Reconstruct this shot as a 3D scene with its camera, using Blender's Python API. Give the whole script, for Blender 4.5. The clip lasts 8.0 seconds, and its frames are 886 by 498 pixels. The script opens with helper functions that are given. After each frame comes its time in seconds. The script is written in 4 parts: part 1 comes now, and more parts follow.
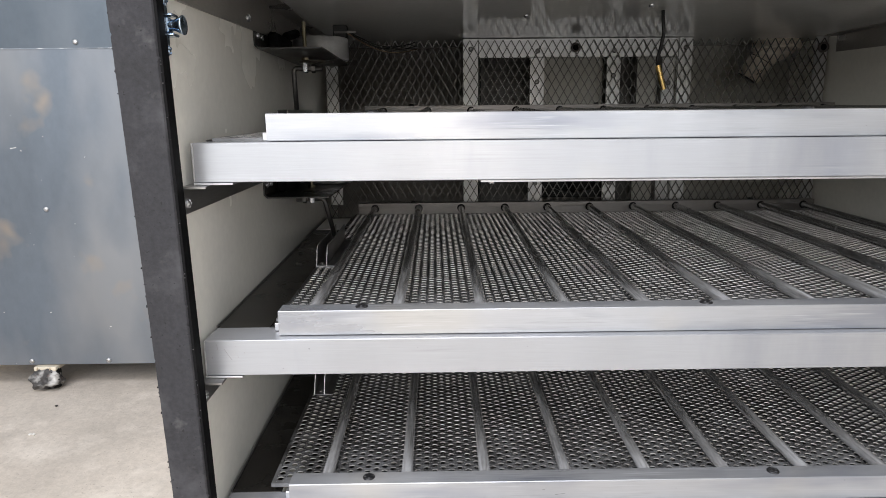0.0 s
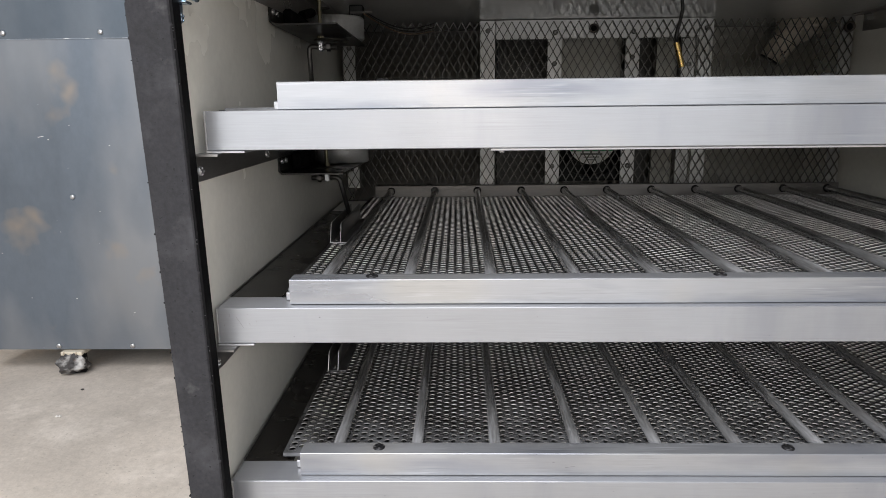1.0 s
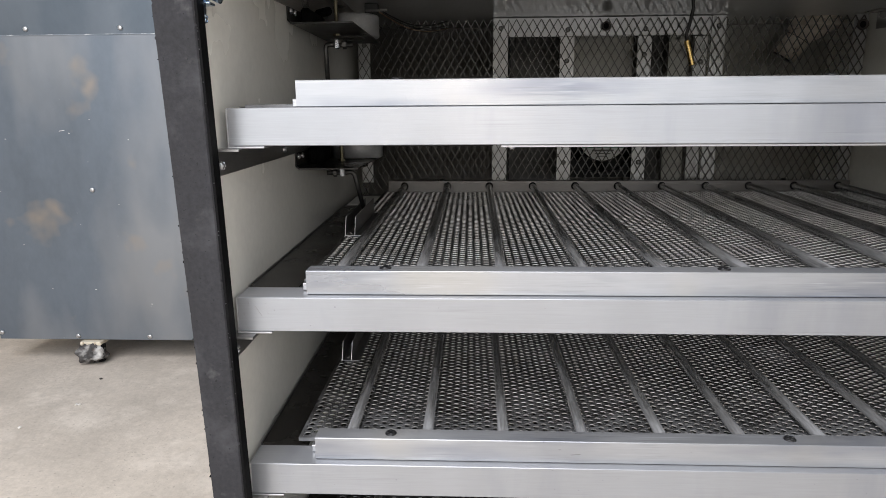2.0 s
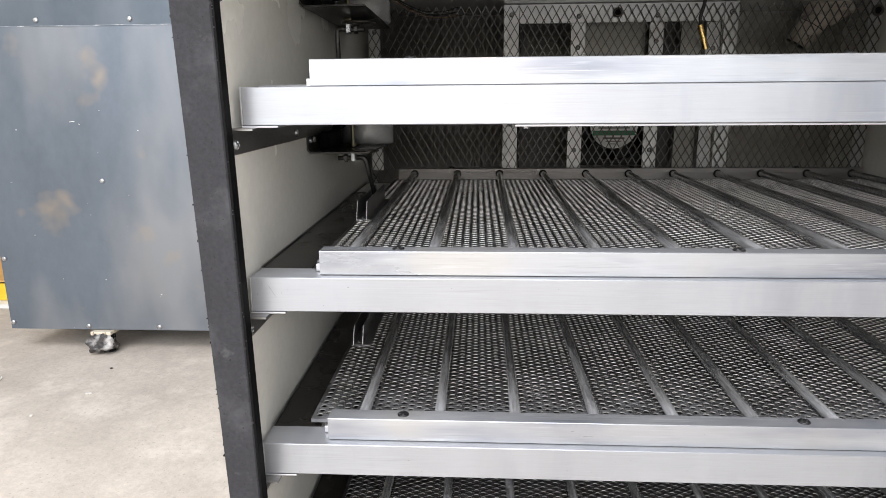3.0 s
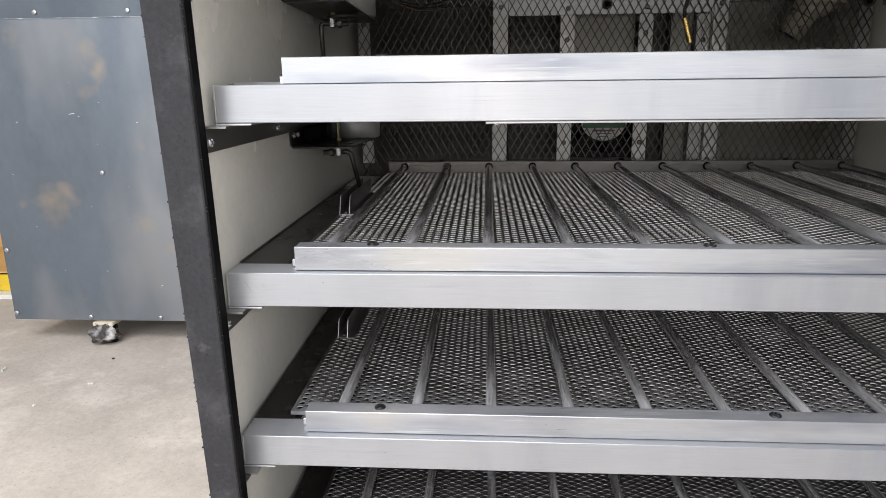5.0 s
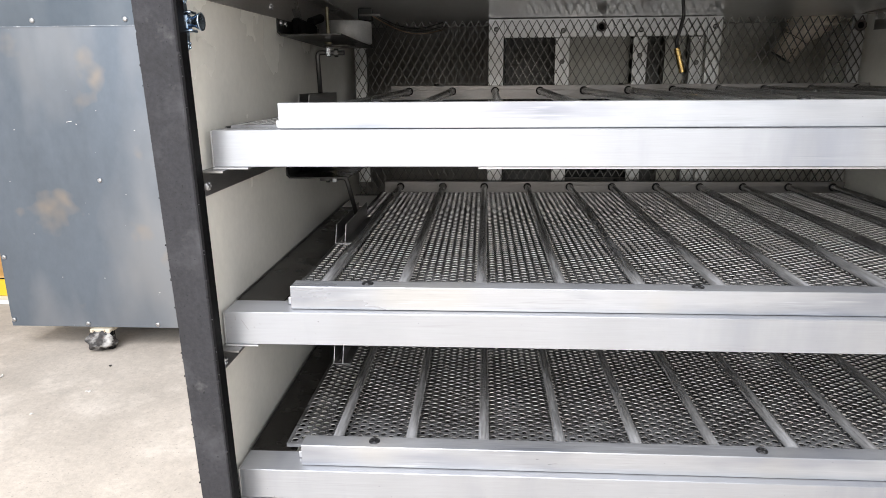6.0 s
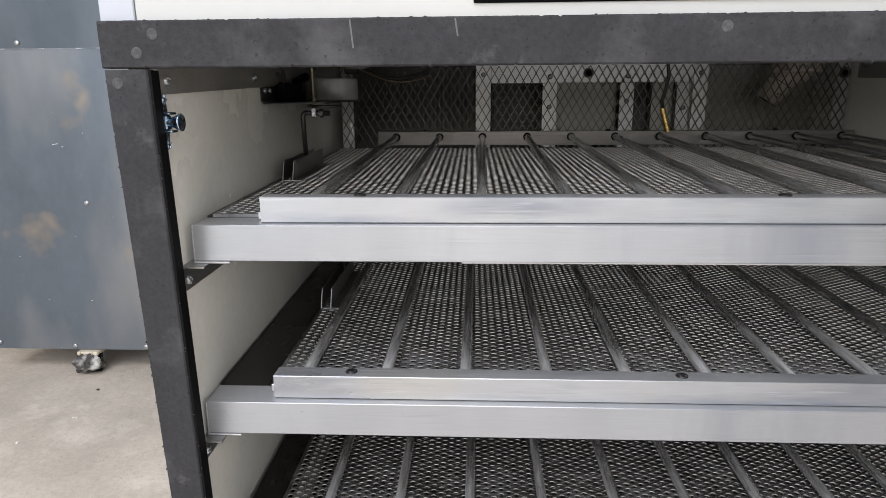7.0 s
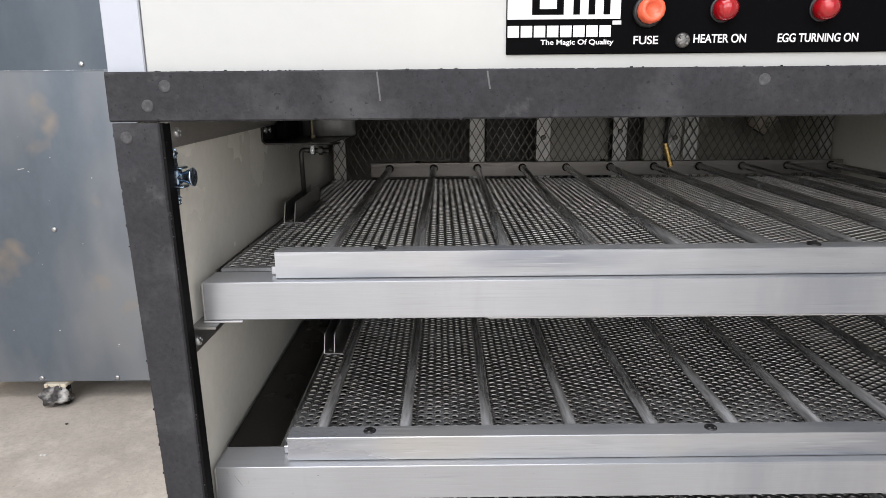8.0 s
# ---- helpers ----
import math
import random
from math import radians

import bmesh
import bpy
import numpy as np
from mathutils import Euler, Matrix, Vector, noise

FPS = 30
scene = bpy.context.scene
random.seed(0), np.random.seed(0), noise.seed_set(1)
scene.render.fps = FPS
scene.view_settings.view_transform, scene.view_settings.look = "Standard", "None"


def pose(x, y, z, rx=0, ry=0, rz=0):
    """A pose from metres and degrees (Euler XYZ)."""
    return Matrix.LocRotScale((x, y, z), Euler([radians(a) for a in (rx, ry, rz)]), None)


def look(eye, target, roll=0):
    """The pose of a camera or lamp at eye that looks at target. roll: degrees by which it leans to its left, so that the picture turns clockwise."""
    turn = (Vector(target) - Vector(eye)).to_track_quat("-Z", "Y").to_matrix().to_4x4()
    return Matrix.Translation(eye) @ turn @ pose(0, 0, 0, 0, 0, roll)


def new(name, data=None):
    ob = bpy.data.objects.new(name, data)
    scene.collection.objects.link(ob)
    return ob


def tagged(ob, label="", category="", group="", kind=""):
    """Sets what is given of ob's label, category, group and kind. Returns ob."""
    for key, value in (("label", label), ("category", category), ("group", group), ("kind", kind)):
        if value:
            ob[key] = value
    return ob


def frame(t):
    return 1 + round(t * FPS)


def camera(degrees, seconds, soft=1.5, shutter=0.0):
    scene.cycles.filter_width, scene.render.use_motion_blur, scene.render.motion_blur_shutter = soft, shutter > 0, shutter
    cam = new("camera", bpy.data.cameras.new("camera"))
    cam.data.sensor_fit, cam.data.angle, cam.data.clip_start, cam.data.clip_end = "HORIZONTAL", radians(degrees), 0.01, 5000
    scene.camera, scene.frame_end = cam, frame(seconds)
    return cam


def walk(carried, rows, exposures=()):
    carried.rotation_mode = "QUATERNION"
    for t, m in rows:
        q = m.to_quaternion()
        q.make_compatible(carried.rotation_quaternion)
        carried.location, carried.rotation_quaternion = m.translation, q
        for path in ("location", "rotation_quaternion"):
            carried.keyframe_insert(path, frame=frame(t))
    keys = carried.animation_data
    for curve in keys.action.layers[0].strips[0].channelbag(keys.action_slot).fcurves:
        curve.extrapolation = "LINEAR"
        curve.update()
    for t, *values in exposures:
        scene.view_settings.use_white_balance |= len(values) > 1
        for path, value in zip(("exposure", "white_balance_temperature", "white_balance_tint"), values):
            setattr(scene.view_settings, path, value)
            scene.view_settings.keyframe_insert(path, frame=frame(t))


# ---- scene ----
cam = camera(70.1, 8.0, soft=0.55)
PATH = [
    (0, (0.2048, -0.535, 1.0189), (0.2257, 1.425, 0.6206), -0.52),
    (0.5, (0.2036, -0.534, 0.9969), (0.1914, 1.424, 0.591), -0.62),
    (1, (0.2146, -0.539, 0.9968), (0.1683, 1.417, 0.5832), -0.62),
    (1.5, (0.2187, -0.553, 1.0027), (0.1483, 1.401, 0.5824), -0.52),
    (3, (0.2105, -0.561, 0.9858), (0.1028, 1.386, 0.5419), -0.42),
    (3.5, (0.2225, -0.555, 0.9847), (0.1057, 1.39, 0.5329), -0.52),
    (4, (0.2274, -0.559, 0.9756), (0.1026, 1.384, 0.5179), -0.42),
    (4.5, (0.2375, -0.563, 0.9855), (0.1096, 1.377, 0.5178), -0.62),
    (6, (0.246, -0.565, 1.0344), (0.127, 1.372, 0.5527), -0.42),
    (6.5, (0.2536, -0.557, 1.0864), (0.1455, 1.381, 0.6045), -0.32),
    (7, (0.2529, -0.542, 1.1164), (0.1598, 1.397, 0.6343), -0.42),
    (7.5, (0.2341, -0.527, 1.1426), (0.1521, 1.412, 0.6604), -0.42),
    (8, (0.2042, -0.513, 1.1459), (0.2086, 1.438, 0.7048), -0.52),
]
# the clip's own exposure drifts as it goes
EXPOSURES = [(0.0, -0.48), (0.5, -0.60), (1.0, -0.79), (1.5, -0.83), (3.0, -0.27), (3.5, -0.32), (4.0, -0.55), (4.5, -0.64),
             (6.0, -0.10), (6.5, -0.02), (7.0, -0.72), (7.5, -0.98), (8.0, -0.76)]
walk(cam, [(t, look(eye, target, roll)) for t, eye, target, roll in PATH], EXPOSURES)


# ---- world, sun, large lights ----
world = bpy.data.worlds.new("sky")
world.use_nodes = True
scene.world = world
wn = world.node_tree.nodes
sky = wn.new("ShaderNodeTexSky")
sky.sky_type = "NISHITA"
sky.sun_disc = False
sky.sun_elevation, sky.sun_rotation = radians(42), radians(200)
wn["Background"].inputs[1].default_value = 0.10
world.node_tree.links.new(sky.outputs[0], wn["Background"].inputs[0])

sun = new("sun", bpy.data.lights.new("sun", "SUN"))
sun.data.energy, sun.data.angle, sun.data.color = 0.8, radians(12), (1.0, 0.95, 0.88)
sun.matrix_world = look((-1.5, -8, 7), (0, 0, 0))


def front_lamp(name, x0, x1, z0, z1, y, watts, colour):
    """An area lamp that stands in an opening of the front wall."""
    lamp = new(name, bpy.data.lights.new(name, "AREA"))
    lamp.data.shape, lamp.data.size, lamp.data.size_y = "RECTANGLE", x1 - x0, z1 - z0
    lamp.data.energy, lamp.data.color = watts, colour
    lamp.matrix_world = look(((x0 + x1) / 2, y, (z0 + z1) / 2), ((x0 + x1) / 2, y + 1, (z0 + z1) / 2))
    return lamp


front_lamp("door_daylight", -3.5, -2.12, 1.30, 4.4, -3.9, 106, (0.93, 0.955, 1.0))
front_lamp("door_daylight", -2.10, 0.10, 1.30, 4.4, -3.9, 120, (0.93, 0.955, 1.0))
# narrow warm lamp added to give the bars a warm streak
front_lamp("warm_streak_lamp", 0.21, 0.34, 1.30, 4.4, -3.9, 56, (1.0, 0.86, 0.73))
front_lamp("door_daylight", 0.52, 2.6, 1.30, 4.4, -3.9, 92, (0.94, 0.955, 1.0))
front_lamp("ground_glow", -3.5, 2.2, 0.03, 0.84, -3.9, 33, (1.0, 0.965, 0.92))


def overhead_lamp(name, x0, x1, y0, y1, z, watts, colour):
    """A lamp facing down, added as fill from above."""
    lamp = new(name, bpy.data.lights.new(name, "AREA"))
    lamp.data.shape, lamp.data.size, lamp.data.size_y = "RECTANGLE", x1 - x0, y1 - y0
    lamp.data.energy, lamp.data.color = watts, colour
    lamp.matrix_world = pose((x0 + x1) / 2, (y0 + y1) / 2, z)
    return lamp


# fill added to brighten the floor and upward faces; no known source
overhead_lamp("overhead_fill", -3.0, 1.2, -3.05, -0.6, 4.55, 320, (0.955, 0.955, 1.0))

# ---- materials ----
MATS = {}


def surface(name, base, rough=0.5, metal=0.0, var=0.12, scale=6.0, grain=180.0, bump=0.1, stretch=(1, 1, 1),
            stain_tint=None, stain_amount=0.5, stain_scale=5.0, rough_var=0.1, spec=0.5, bump_dist=0.001, coat=0.0, broad=(1, 1, 1), blotch=None, blotch_scale=7.0, blotch_from=0.62, brushed=0.0, scuffed=0.0, scuff_way=(7, 500, 500), wavy=0.0, dusty=False, cloud=False, lit_worn_front=None, front_depth=0.15, front_way=(1, 1, 1), specks=None, speck_scale=200.0, speck_from=0.72):
    """A procedural surface: broad patches, fine grain, stains and tints of another colour, uneven gloss and fine
    relief.
    """
    m = bpy.data.materials.new(name)
    m.use_nodes = True
    nt = m.node_tree
    n, link = nt.nodes, nt.links.new
    bs = n["Principled BSDF"]
    bs.inputs["Metallic"].default_value = metal
    bs.inputs["Specular IOR Level"].default_value = spec
    bs.inputs["Coat Weight"].default_value = coat
    tc = n.new("ShaderNodeTexCoord")
    info = n.new("ShaderNodeObjectInfo")
    mp = n.new("ShaderNodeMapping")
    mp.inputs["Scale"].default_value = stretch
    shift = n.new("ShaderNodeVectorMath")
    shift.operation = "MULTIPLY_ADD"
    link(info.outputs["Random"], shift.inputs[0])
    shift.inputs[1].default_value = (7.3, 3.1, 5.7)
    link(tc.outputs["Object"], shift.inputs[2])
    link(shift.outputs[0], mp.inputs[0])

    def tex(sc, detail, rg, src):
        t = n.new("ShaderNodeTexNoise")
        t.inputs["Scale"].default_value, t.inputs["Detail"].default_value, t.inputs["Roughness"].default_value = sc, detail, rg
        link(src, t.inputs["Vector"])
        return t.outputs["Fac"]

    def ramp(src, lo, hi, a, b):
        r = n.new("ShaderNodeMapRange")
        r.inputs[1].default_value, r.inputs[2].default_value, r.inputs[3].default_value, r.inputs[4].default_value = lo, hi, a, b
        link(src, r.inputs[0])
        return r.outputs[0]

    wide = n.new("ShaderNodeMapping")
    wide.inputs["Scale"].default_value = broad
    link(shift.outputs[0], wide.inputs[0])
    wide = wide.outputs[0]
    broad = tex(scale, 5, 0.6, wide)
    fine = tex(grain, 3, 0.6, mp.outputs[0])
    v1 = ramp(broad, 0.3, 0.7, 1 - var, 1 + var)
    v2 = ramp(fine, 0.3, 0.7, 1 - var * 0.6, 1 + var * 0.6)
    mul = n.new("ShaderNodeMath")
    mul.operation = "MULTIPLY"
    link(v1, mul.inputs[0]), link(v2, mul.inputs[1])
    col = n.new("ShaderNodeMix")
    col.data_type, col.blend_type = "RGBA", "MULTIPLY"
    col.inputs[0].default_value = 1.0
    col.inputs[6].default_value = (*base, 1)
    grey = n.new("ShaderNodeCombineColor")
    for k in range(3):
        link(mul.outputs[0], grey.inputs[k])
    link(grey.outputs[0], col.inputs[7])
    out = col.outputs[2]
    if stain_tint:
        patch = ramp(tex(stain_scale, 3 if cloud else 6, 0.45 if cloud else 0.65, wide), 0.46 if cloud else 0.52, 0.7, 0.0, stain_amount)
        mix = n.new("ShaderNodeMix")
        mix.data_type = "RGBA"
        link(patch, mix.inputs[0]), link(out, mix.inputs[6])
        mix.inputs[7].default_value = (*stain_tint, 1)
        out = mix.outputs[2]
    if blotch:
        away = n.new("ShaderNodeVectorMath")
        away.inputs[1].default_value = (3.7, 1.9, 2.3)
        link(shift.outputs[0], away.inputs[0])
        patch = ramp(tex(blotch_scale, 3 if cloud else 4, 0.5 if cloud else 0.6, away.outputs[0]), blotch_from, blotch_from + 0.14, 0.0, 0.75)
        mix = n.new("ShaderNodeMix")
        mix.data_type = "RGBA"
        link(patch, mix.inputs[0]), link(out, mix.inputs[6])
        mix.inputs[7].default_value = (*blotch, 1)
        out = mix.outputs[2]
        if dusty:
            # dust dulls the bare metal where it lies
            link(ramp(patch, 0.0, 0.75, metal, metal * 0.2), bs.inputs["Metallic"])
    if specks:
        # scattered small pits and chips
        dot = ramp(tex(speck_scale, 1, 0.4, shift.outputs[0]), speck_from, speck_from + 0.03, 0.0, 0.7)
        mix = n.new("ShaderNodeMix")
        mix.data_type = "RGBA"
        link(dot, mix.inputs[0]), link(out, mix.inputs[6])
        mix.inputs[7].default_value = (*specks, 1)
        out = mix.outputs[2]
    if lit_worn_front:
        # the end nearest the door is paler: rubbing, plus daylight painted into the colour
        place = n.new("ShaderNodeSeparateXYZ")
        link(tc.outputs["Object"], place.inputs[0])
        near = ramp(place.outputs[1], 0.0, front_depth, 0.30, -0.05)
        front_mask = n.new("ShaderNodeMath")
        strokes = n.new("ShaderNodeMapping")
        strokes.inputs["Scale"].default_value = front_way
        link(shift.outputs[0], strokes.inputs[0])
        link(near, front_mask.inputs[0]), link(tex(26.0, 5, 0.65, strokes.outputs[0]), front_mask.inputs[1])
        front_paled = ramp(front_mask.outputs[0], 0.52, 0.92, 0.0, 0.9)
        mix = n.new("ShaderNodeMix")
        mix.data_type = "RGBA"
        link(front_paled, mix.inputs[0]), link(out, mix.inputs[6])
        mix.inputs[7].default_value = (*lit_worn_front, 1)
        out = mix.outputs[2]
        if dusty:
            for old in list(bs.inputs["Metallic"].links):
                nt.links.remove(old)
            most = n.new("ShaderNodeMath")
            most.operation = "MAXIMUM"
            link(front_paled, most.inputs[0]), link(patch, most.inputs[1])
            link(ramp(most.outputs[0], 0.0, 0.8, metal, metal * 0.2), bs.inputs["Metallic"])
    if scuffed:
        # bundles of fine scratches along the drawn length
        way = n.new("ShaderNodeMapping")
        way.inputs["Scale"].default_value = scuff_way
        link(shift.outputs[0], way.inputs[0])
        lines = tex(1.0, 4, 0.7, way.outputs[0])
        spread = n.new("ShaderNodeMapping")
        spread.inputs["Scale"].default_value = (7, 40, 40) if scuff_way[0] < scuff_way[1] else (40, 9, 40)
        link(shift.outputs[0], spread.inputs[0])
        bundle = ramp(tex(1.0, 3, 0.6, spread.outputs[0]), 0.50, 0.66, 0.0, 1.0)
        dark = ramp(lines, 0.52, 0.66, 0.0, scuffed)
        light = ramp(lines, 0.46, 0.32, 0.0, scuffed)
        for strokes, tone in ((dark, 0.42), (light, 1.5)):
            both = n.new("ShaderNodeMath")
            both.operation = "MULTIPLY"
            link(strokes, both.inputs[0]), link(bundle, both.inputs[1])
            mix = n.new("ShaderNodeMix")
            mix.data_type = "RGBA"
            link(both.outputs[0], mix.inputs[0]), link(out, mix.inputs[6])
            mix.inputs[7].default_value = (*[min(0.95, c * tone) for c in base], 1)
            out = mix.outputs[2]
    link(out, bs.inputs["Base Color"])
    link(ramp(broad, 0.3, 0.7, max(0.03, rough - rough_var), min(1.0, rough + rough_var)), bs.inputs["Roughness"])
    if bump:
        bp = n.new("ShaderNodeBump")
        bp.inputs["Strength"].default_value, bp.inputs["Distance"].default_value = bump, bump_dist
        link(fine, bp.inputs["Height"])
        if wavy:
            # the drawn bar is not quite straight: slow waves along its length
            slow = n.new("ShaderNodeMapping")
            slow.inputs["Scale"].default_value = (8, 3, 3)
            link(shift.outputs[0], slow.inputs[0])
            wave = n.new("ShaderNodeBump")
            wave.inputs["Strength"].default_value, wave.inputs["Distance"].default_value = 1.0, wavy
            link(tex(1.0, 2, 0.5, slow.outputs[0]), wave.inputs["Height"])
            link(wave.outputs[0], bp.inputs["Normal"])
        link(bp.outputs[0], bs.inputs["Normal"])
    if brushed:
        along = n.new("ShaderNodeTangent")
        along.direction_type, along.uv_map = "UV_MAP", "along"
        bs.inputs["Anisotropic"].default_value = brushed
        link(along.outputs[0], bs.inputs["Tangent"])
    MATS[name] = m
    return m


# cool and warm patches are reflections painted into the bars' colour
ALU_BAR = surface("brushed_aluminium", (0.355, 0.365, 0.386), 0.36, 0.55, 0.06, 4, 40, 0.06, (0.8, 45, 45), stain_tint=(0.245, 0.260, 0.300), stain_amount=0.8, stain_scale=5, rough_var=0.07, broad=(1, 0.2, 0.2), blotch=(0.41, 0.402, 0.382), blotch_scale=4, brushed=0.72, scuffed=0.28, wavy=0.004, specks=(0.15, 0.15, 0.16), speck_scale=330, speck_from=0.80)
FRONT_BAR = surface("scuffed_bar", (0.395, 0.405, 0.425), 0.34, 0.64, 0.08, 4, 40, 0.06, (0.8, 45, 45), stain_tint=(0.215, 0.232, 0.275), stain_amount=0.75, stain_scale=7, rough_var=0.10, broad=(1, 3, 5), blotch=(0.43, 0.418, 0.39), blotch_scale=5, blotch_from=0.56, brushed=0.72, scuffed=0.85, scuff_way=(9, 330, 330), wavy=0.004, specks=(0.15, 0.15, 0.16), speck_scale=330, speck_from=0.80, cloud=True)
ALU = surface("bright_aluminium", (0.50, 0.505, 0.52), 0.38, 0.85, 0.06, 5, 60, 0.06, (1, 20, 20), stain_tint=(0.40, 0.41, 0.43), stain_amount=0.5, stain_scale=9, rough_var=0.08)
ALU_DULL = surface("dull_aluminium", (0.43, 0.428, 0.426), 0.20, 0.82, 0.24, 10, 50, 0.45, (10, 0.8, 10), stain_tint=(0.13, 0.125, 0.122), stain_amount=0.85, stain_scale=10, rough_var=0.10, broad=(2.2, 0.5, 2.2), blotch=(0.52, 0.525, 0.54), blotch_scale=24, blotch_from=0.62, scuffed=0.9, scuff_way=(300, 6, 300), lit_worn_front=(0.45, 0.46, 0.48), front_depth=0.20, front_way=(5.0, 0.35, 5.0), dusty=True)
SHEET = surface("perforated_steel", (0.088, 0.086, 0.086), 0.28, 0.70, 0.18, 9, 260, 0.2, stain_tint=(0.055, 0.052, 0.050), stain_amount=0.7, stain_scale=6, rough_var=0.14, blotch=(0.33, 0.335, 0.345), blotch_scale=9, blotch_from=0.60, dusty=True, lit_worn_front=(0.24, 0.248, 0.26), front_depth=0.15)
# darker than the other aluminium: shade at the back put in the colour
REAR_BAR = surface("rear_bar_shaded", (0.20, 0.190, 0.183), 0.40, 0.85, 0.15, 8, 90, 0.1, (0.8, 20, 20), stain_tint=(0.15, 0.138, 0.13), stain_amount=0.5, stain_scale=9)
# hole walls paler: bare cut metal, and caught daylight put in the colour
PUNCHED = surface("lit_punched_edge", (0.68, 0.675, 0.67), 0.40, 0.55, 0.2, 30, 300, 0.1)
# unseen lower face, set bright to bounce light onto the tray below
UNDERSIDE = surface("bounce_underside", (0.62, 0.62, 0.625), 0.36, 0.6, 0.10, 9, 200, 0.06)
STRIP = surface("aluminium_strip", (0.44, 0.44, 0.44), 0.38, 0.8, 0.12, 12, 220, 0.1, (3, 3, 0.5), stain_tint=(0.34, 0.335, 0.33), stain_amount=0.6, stain_scale=22)
MESHWIRE = surface("expanded_metal", (0.098, 0.095, 0.090), 0.38, 0.7, 0.15, 20, 300, 0.1)
PANEL_IN = surface("coated_panel", (0.88, 0.86, 0.795), 0.25, 0.0, 0.05, 3, 120, 0.03, stain_tint=(0.60, 0.60, 0.56), stain_amount=0.25, stain_scale=4, rough_var=0.04, spec=0.6)
PANEL_TOP = surface("polished_ceiling", (0.93, 0.93, 0.90), 0.085, 0.2, 0.05, 3, 120, 0.004, rough_var=0.015, spec=0.8)
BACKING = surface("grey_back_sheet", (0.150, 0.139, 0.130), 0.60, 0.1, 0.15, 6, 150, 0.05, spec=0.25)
BAFFLE = surface("grey_baffle", (0.38, 0.372, 0.34), 0.40, 0.3, 0.10, 6, 150, 0.05, stain_tint=(0.20, 0.19, 0.17), stain_amount=0.5, stain_scale=10)
# mirror-like rails: the dark they reflect is put in the colour
RAIL_SHADE = surface("rail_shade", (0.026, 0.024, 0.022), 0.26, 0.6, 0.15, 10, 160, 0.08, (4, 0.6, 4), spec=0.2)
STEEL_RAIL = surface("steel_runner", (0.34, 0.335, 0.33), 0.36, 0.9, 0.12, 12, 160, 0.08, (4, 0.6, 4), stain_tint=(0.2, 0.19, 0.18), stain_amount=0.4)
ANGLE = surface("ceiling_angle_metal", (0.40, 0.385, 0.365), 0.36, 0.55, 0.12, 12, 160, 0.08, (4, 0.6, 4), stain_tint=(0.28, 0.27, 0.255), stain_amount=0.5, stain_scale=9)
RUBBER = surface("grey_rubber", (0.025, 0.025, 0.0285), 0.80, 0.0, 0.34, 24, 230, 0.55, stain_tint=(0.066, 0.066, 0.072), stain_amount=0.8, stain_scale=13, spec=0.35, bump_dist=0.0010, blotch=(0.080, 0.079, 0.081), blotch_scale=46, blotch_from=0.64, specks=(0.010, 0.010, 0.011), speck_scale=300, speck_from=0.715)
RUBBER_DENT = surface("rubber_dent", (0.056, 0.056, 0.060), 0.75, 0.0, 0.4, 120, 500, 0.4)
GROMMET = surface("grommet_rubber", (0.075, 0.062, 0.056), 0.55, 0.0, 0.2, 40, 300, 0.1)
BLACK = surface("black_rubber", (0.005, 0.005, 0.0055), 0.7, 0.0, 0.2, 30, 300, 0.2, spec=0.1)
WHITE = surface("white_sheet", (0.46, 0.465, 0.455), 0.34, 0.0, 0.02, 3, 90, 0.02, stain_tint=(0.43, 0.43, 0.415), stain_amount=0.25, stain_scale=6)
WHITE_TRIM = surface("white_trim", (0.42, 0.44, 0.49), 0.35, 0.0, 0.02, 4, 90, 0.02)
PANEL_BLACK = surface("black_panel", (0.003, 0.003, 0.0035), 0.30, 0.0, 0.1, 6, 300, 0.02, spec=0.012)
INK_WHITE = surface("white_print", (0.82, 0.82, 0.84), 0.5, 0.0, 0.03, 50, 400, 0.0)
RED_LENS = surface("red_lens", (0.62, 0.012, 0.022), 0.08, 0.0, 0.06, 60, 300, 0.0, coat=0.6)
lens = RED_LENS.node_tree.nodes["Principled BSDF"]
lens.inputs["Transmission Weight"].default_value, lens.inputs["IOR"].default_value = 0.55, 1.45
LAMP_CORE = surface("lamp_core", (0.85, 0.16, 0.15), 0.4, 0.0, 0.05, 60, 300, 0.0)
ORANGE_CAP = surface("orange_cap", (0.80, 0.13, 0.06), 0.32, 0.0, 0.06, 60, 300, 0.05)
SCREW = surface("zinc_screw", (0.55, 0.56, 0.58), 0.3, 1.0, 0.12, 90, 500, 0.1)
SCREW_DARK = surface("black_screw", (0.03, 0.03, 0.032), 0.35, 0.6, 0.2, 90, 500, 0.1)
SCREW_DULL = surface("dull_screw", (0.16, 0.155, 0.15), 0.35, 0.8, 0.3, 120, 500, 0.1)
ZINC_BLUE = surface("blue_zinc", (0.42, 0.53, 0.66), 0.22, 1.0, 0.15, 60, 300, 0.06)
OPENING_SHADE = surface("opening_shade", (0.055, 0.054, 0.053), 0.45, 0.3, 0.25, 14, 200, 0.06, stain_tint=(0.10, 0.097, 0.092), stain_amount=0.6, stain_scale=16)
BRACKET = surface("bracket_steel", (0.030, 0.028, 0.027), 0.34, 0.4, 0.2, 14, 200, 0.06)
CRANK = surface("crank_steel", (0.16, 0.15, 0.13), 0.35, 0.8, 0.3, 30, 300, 0.1)
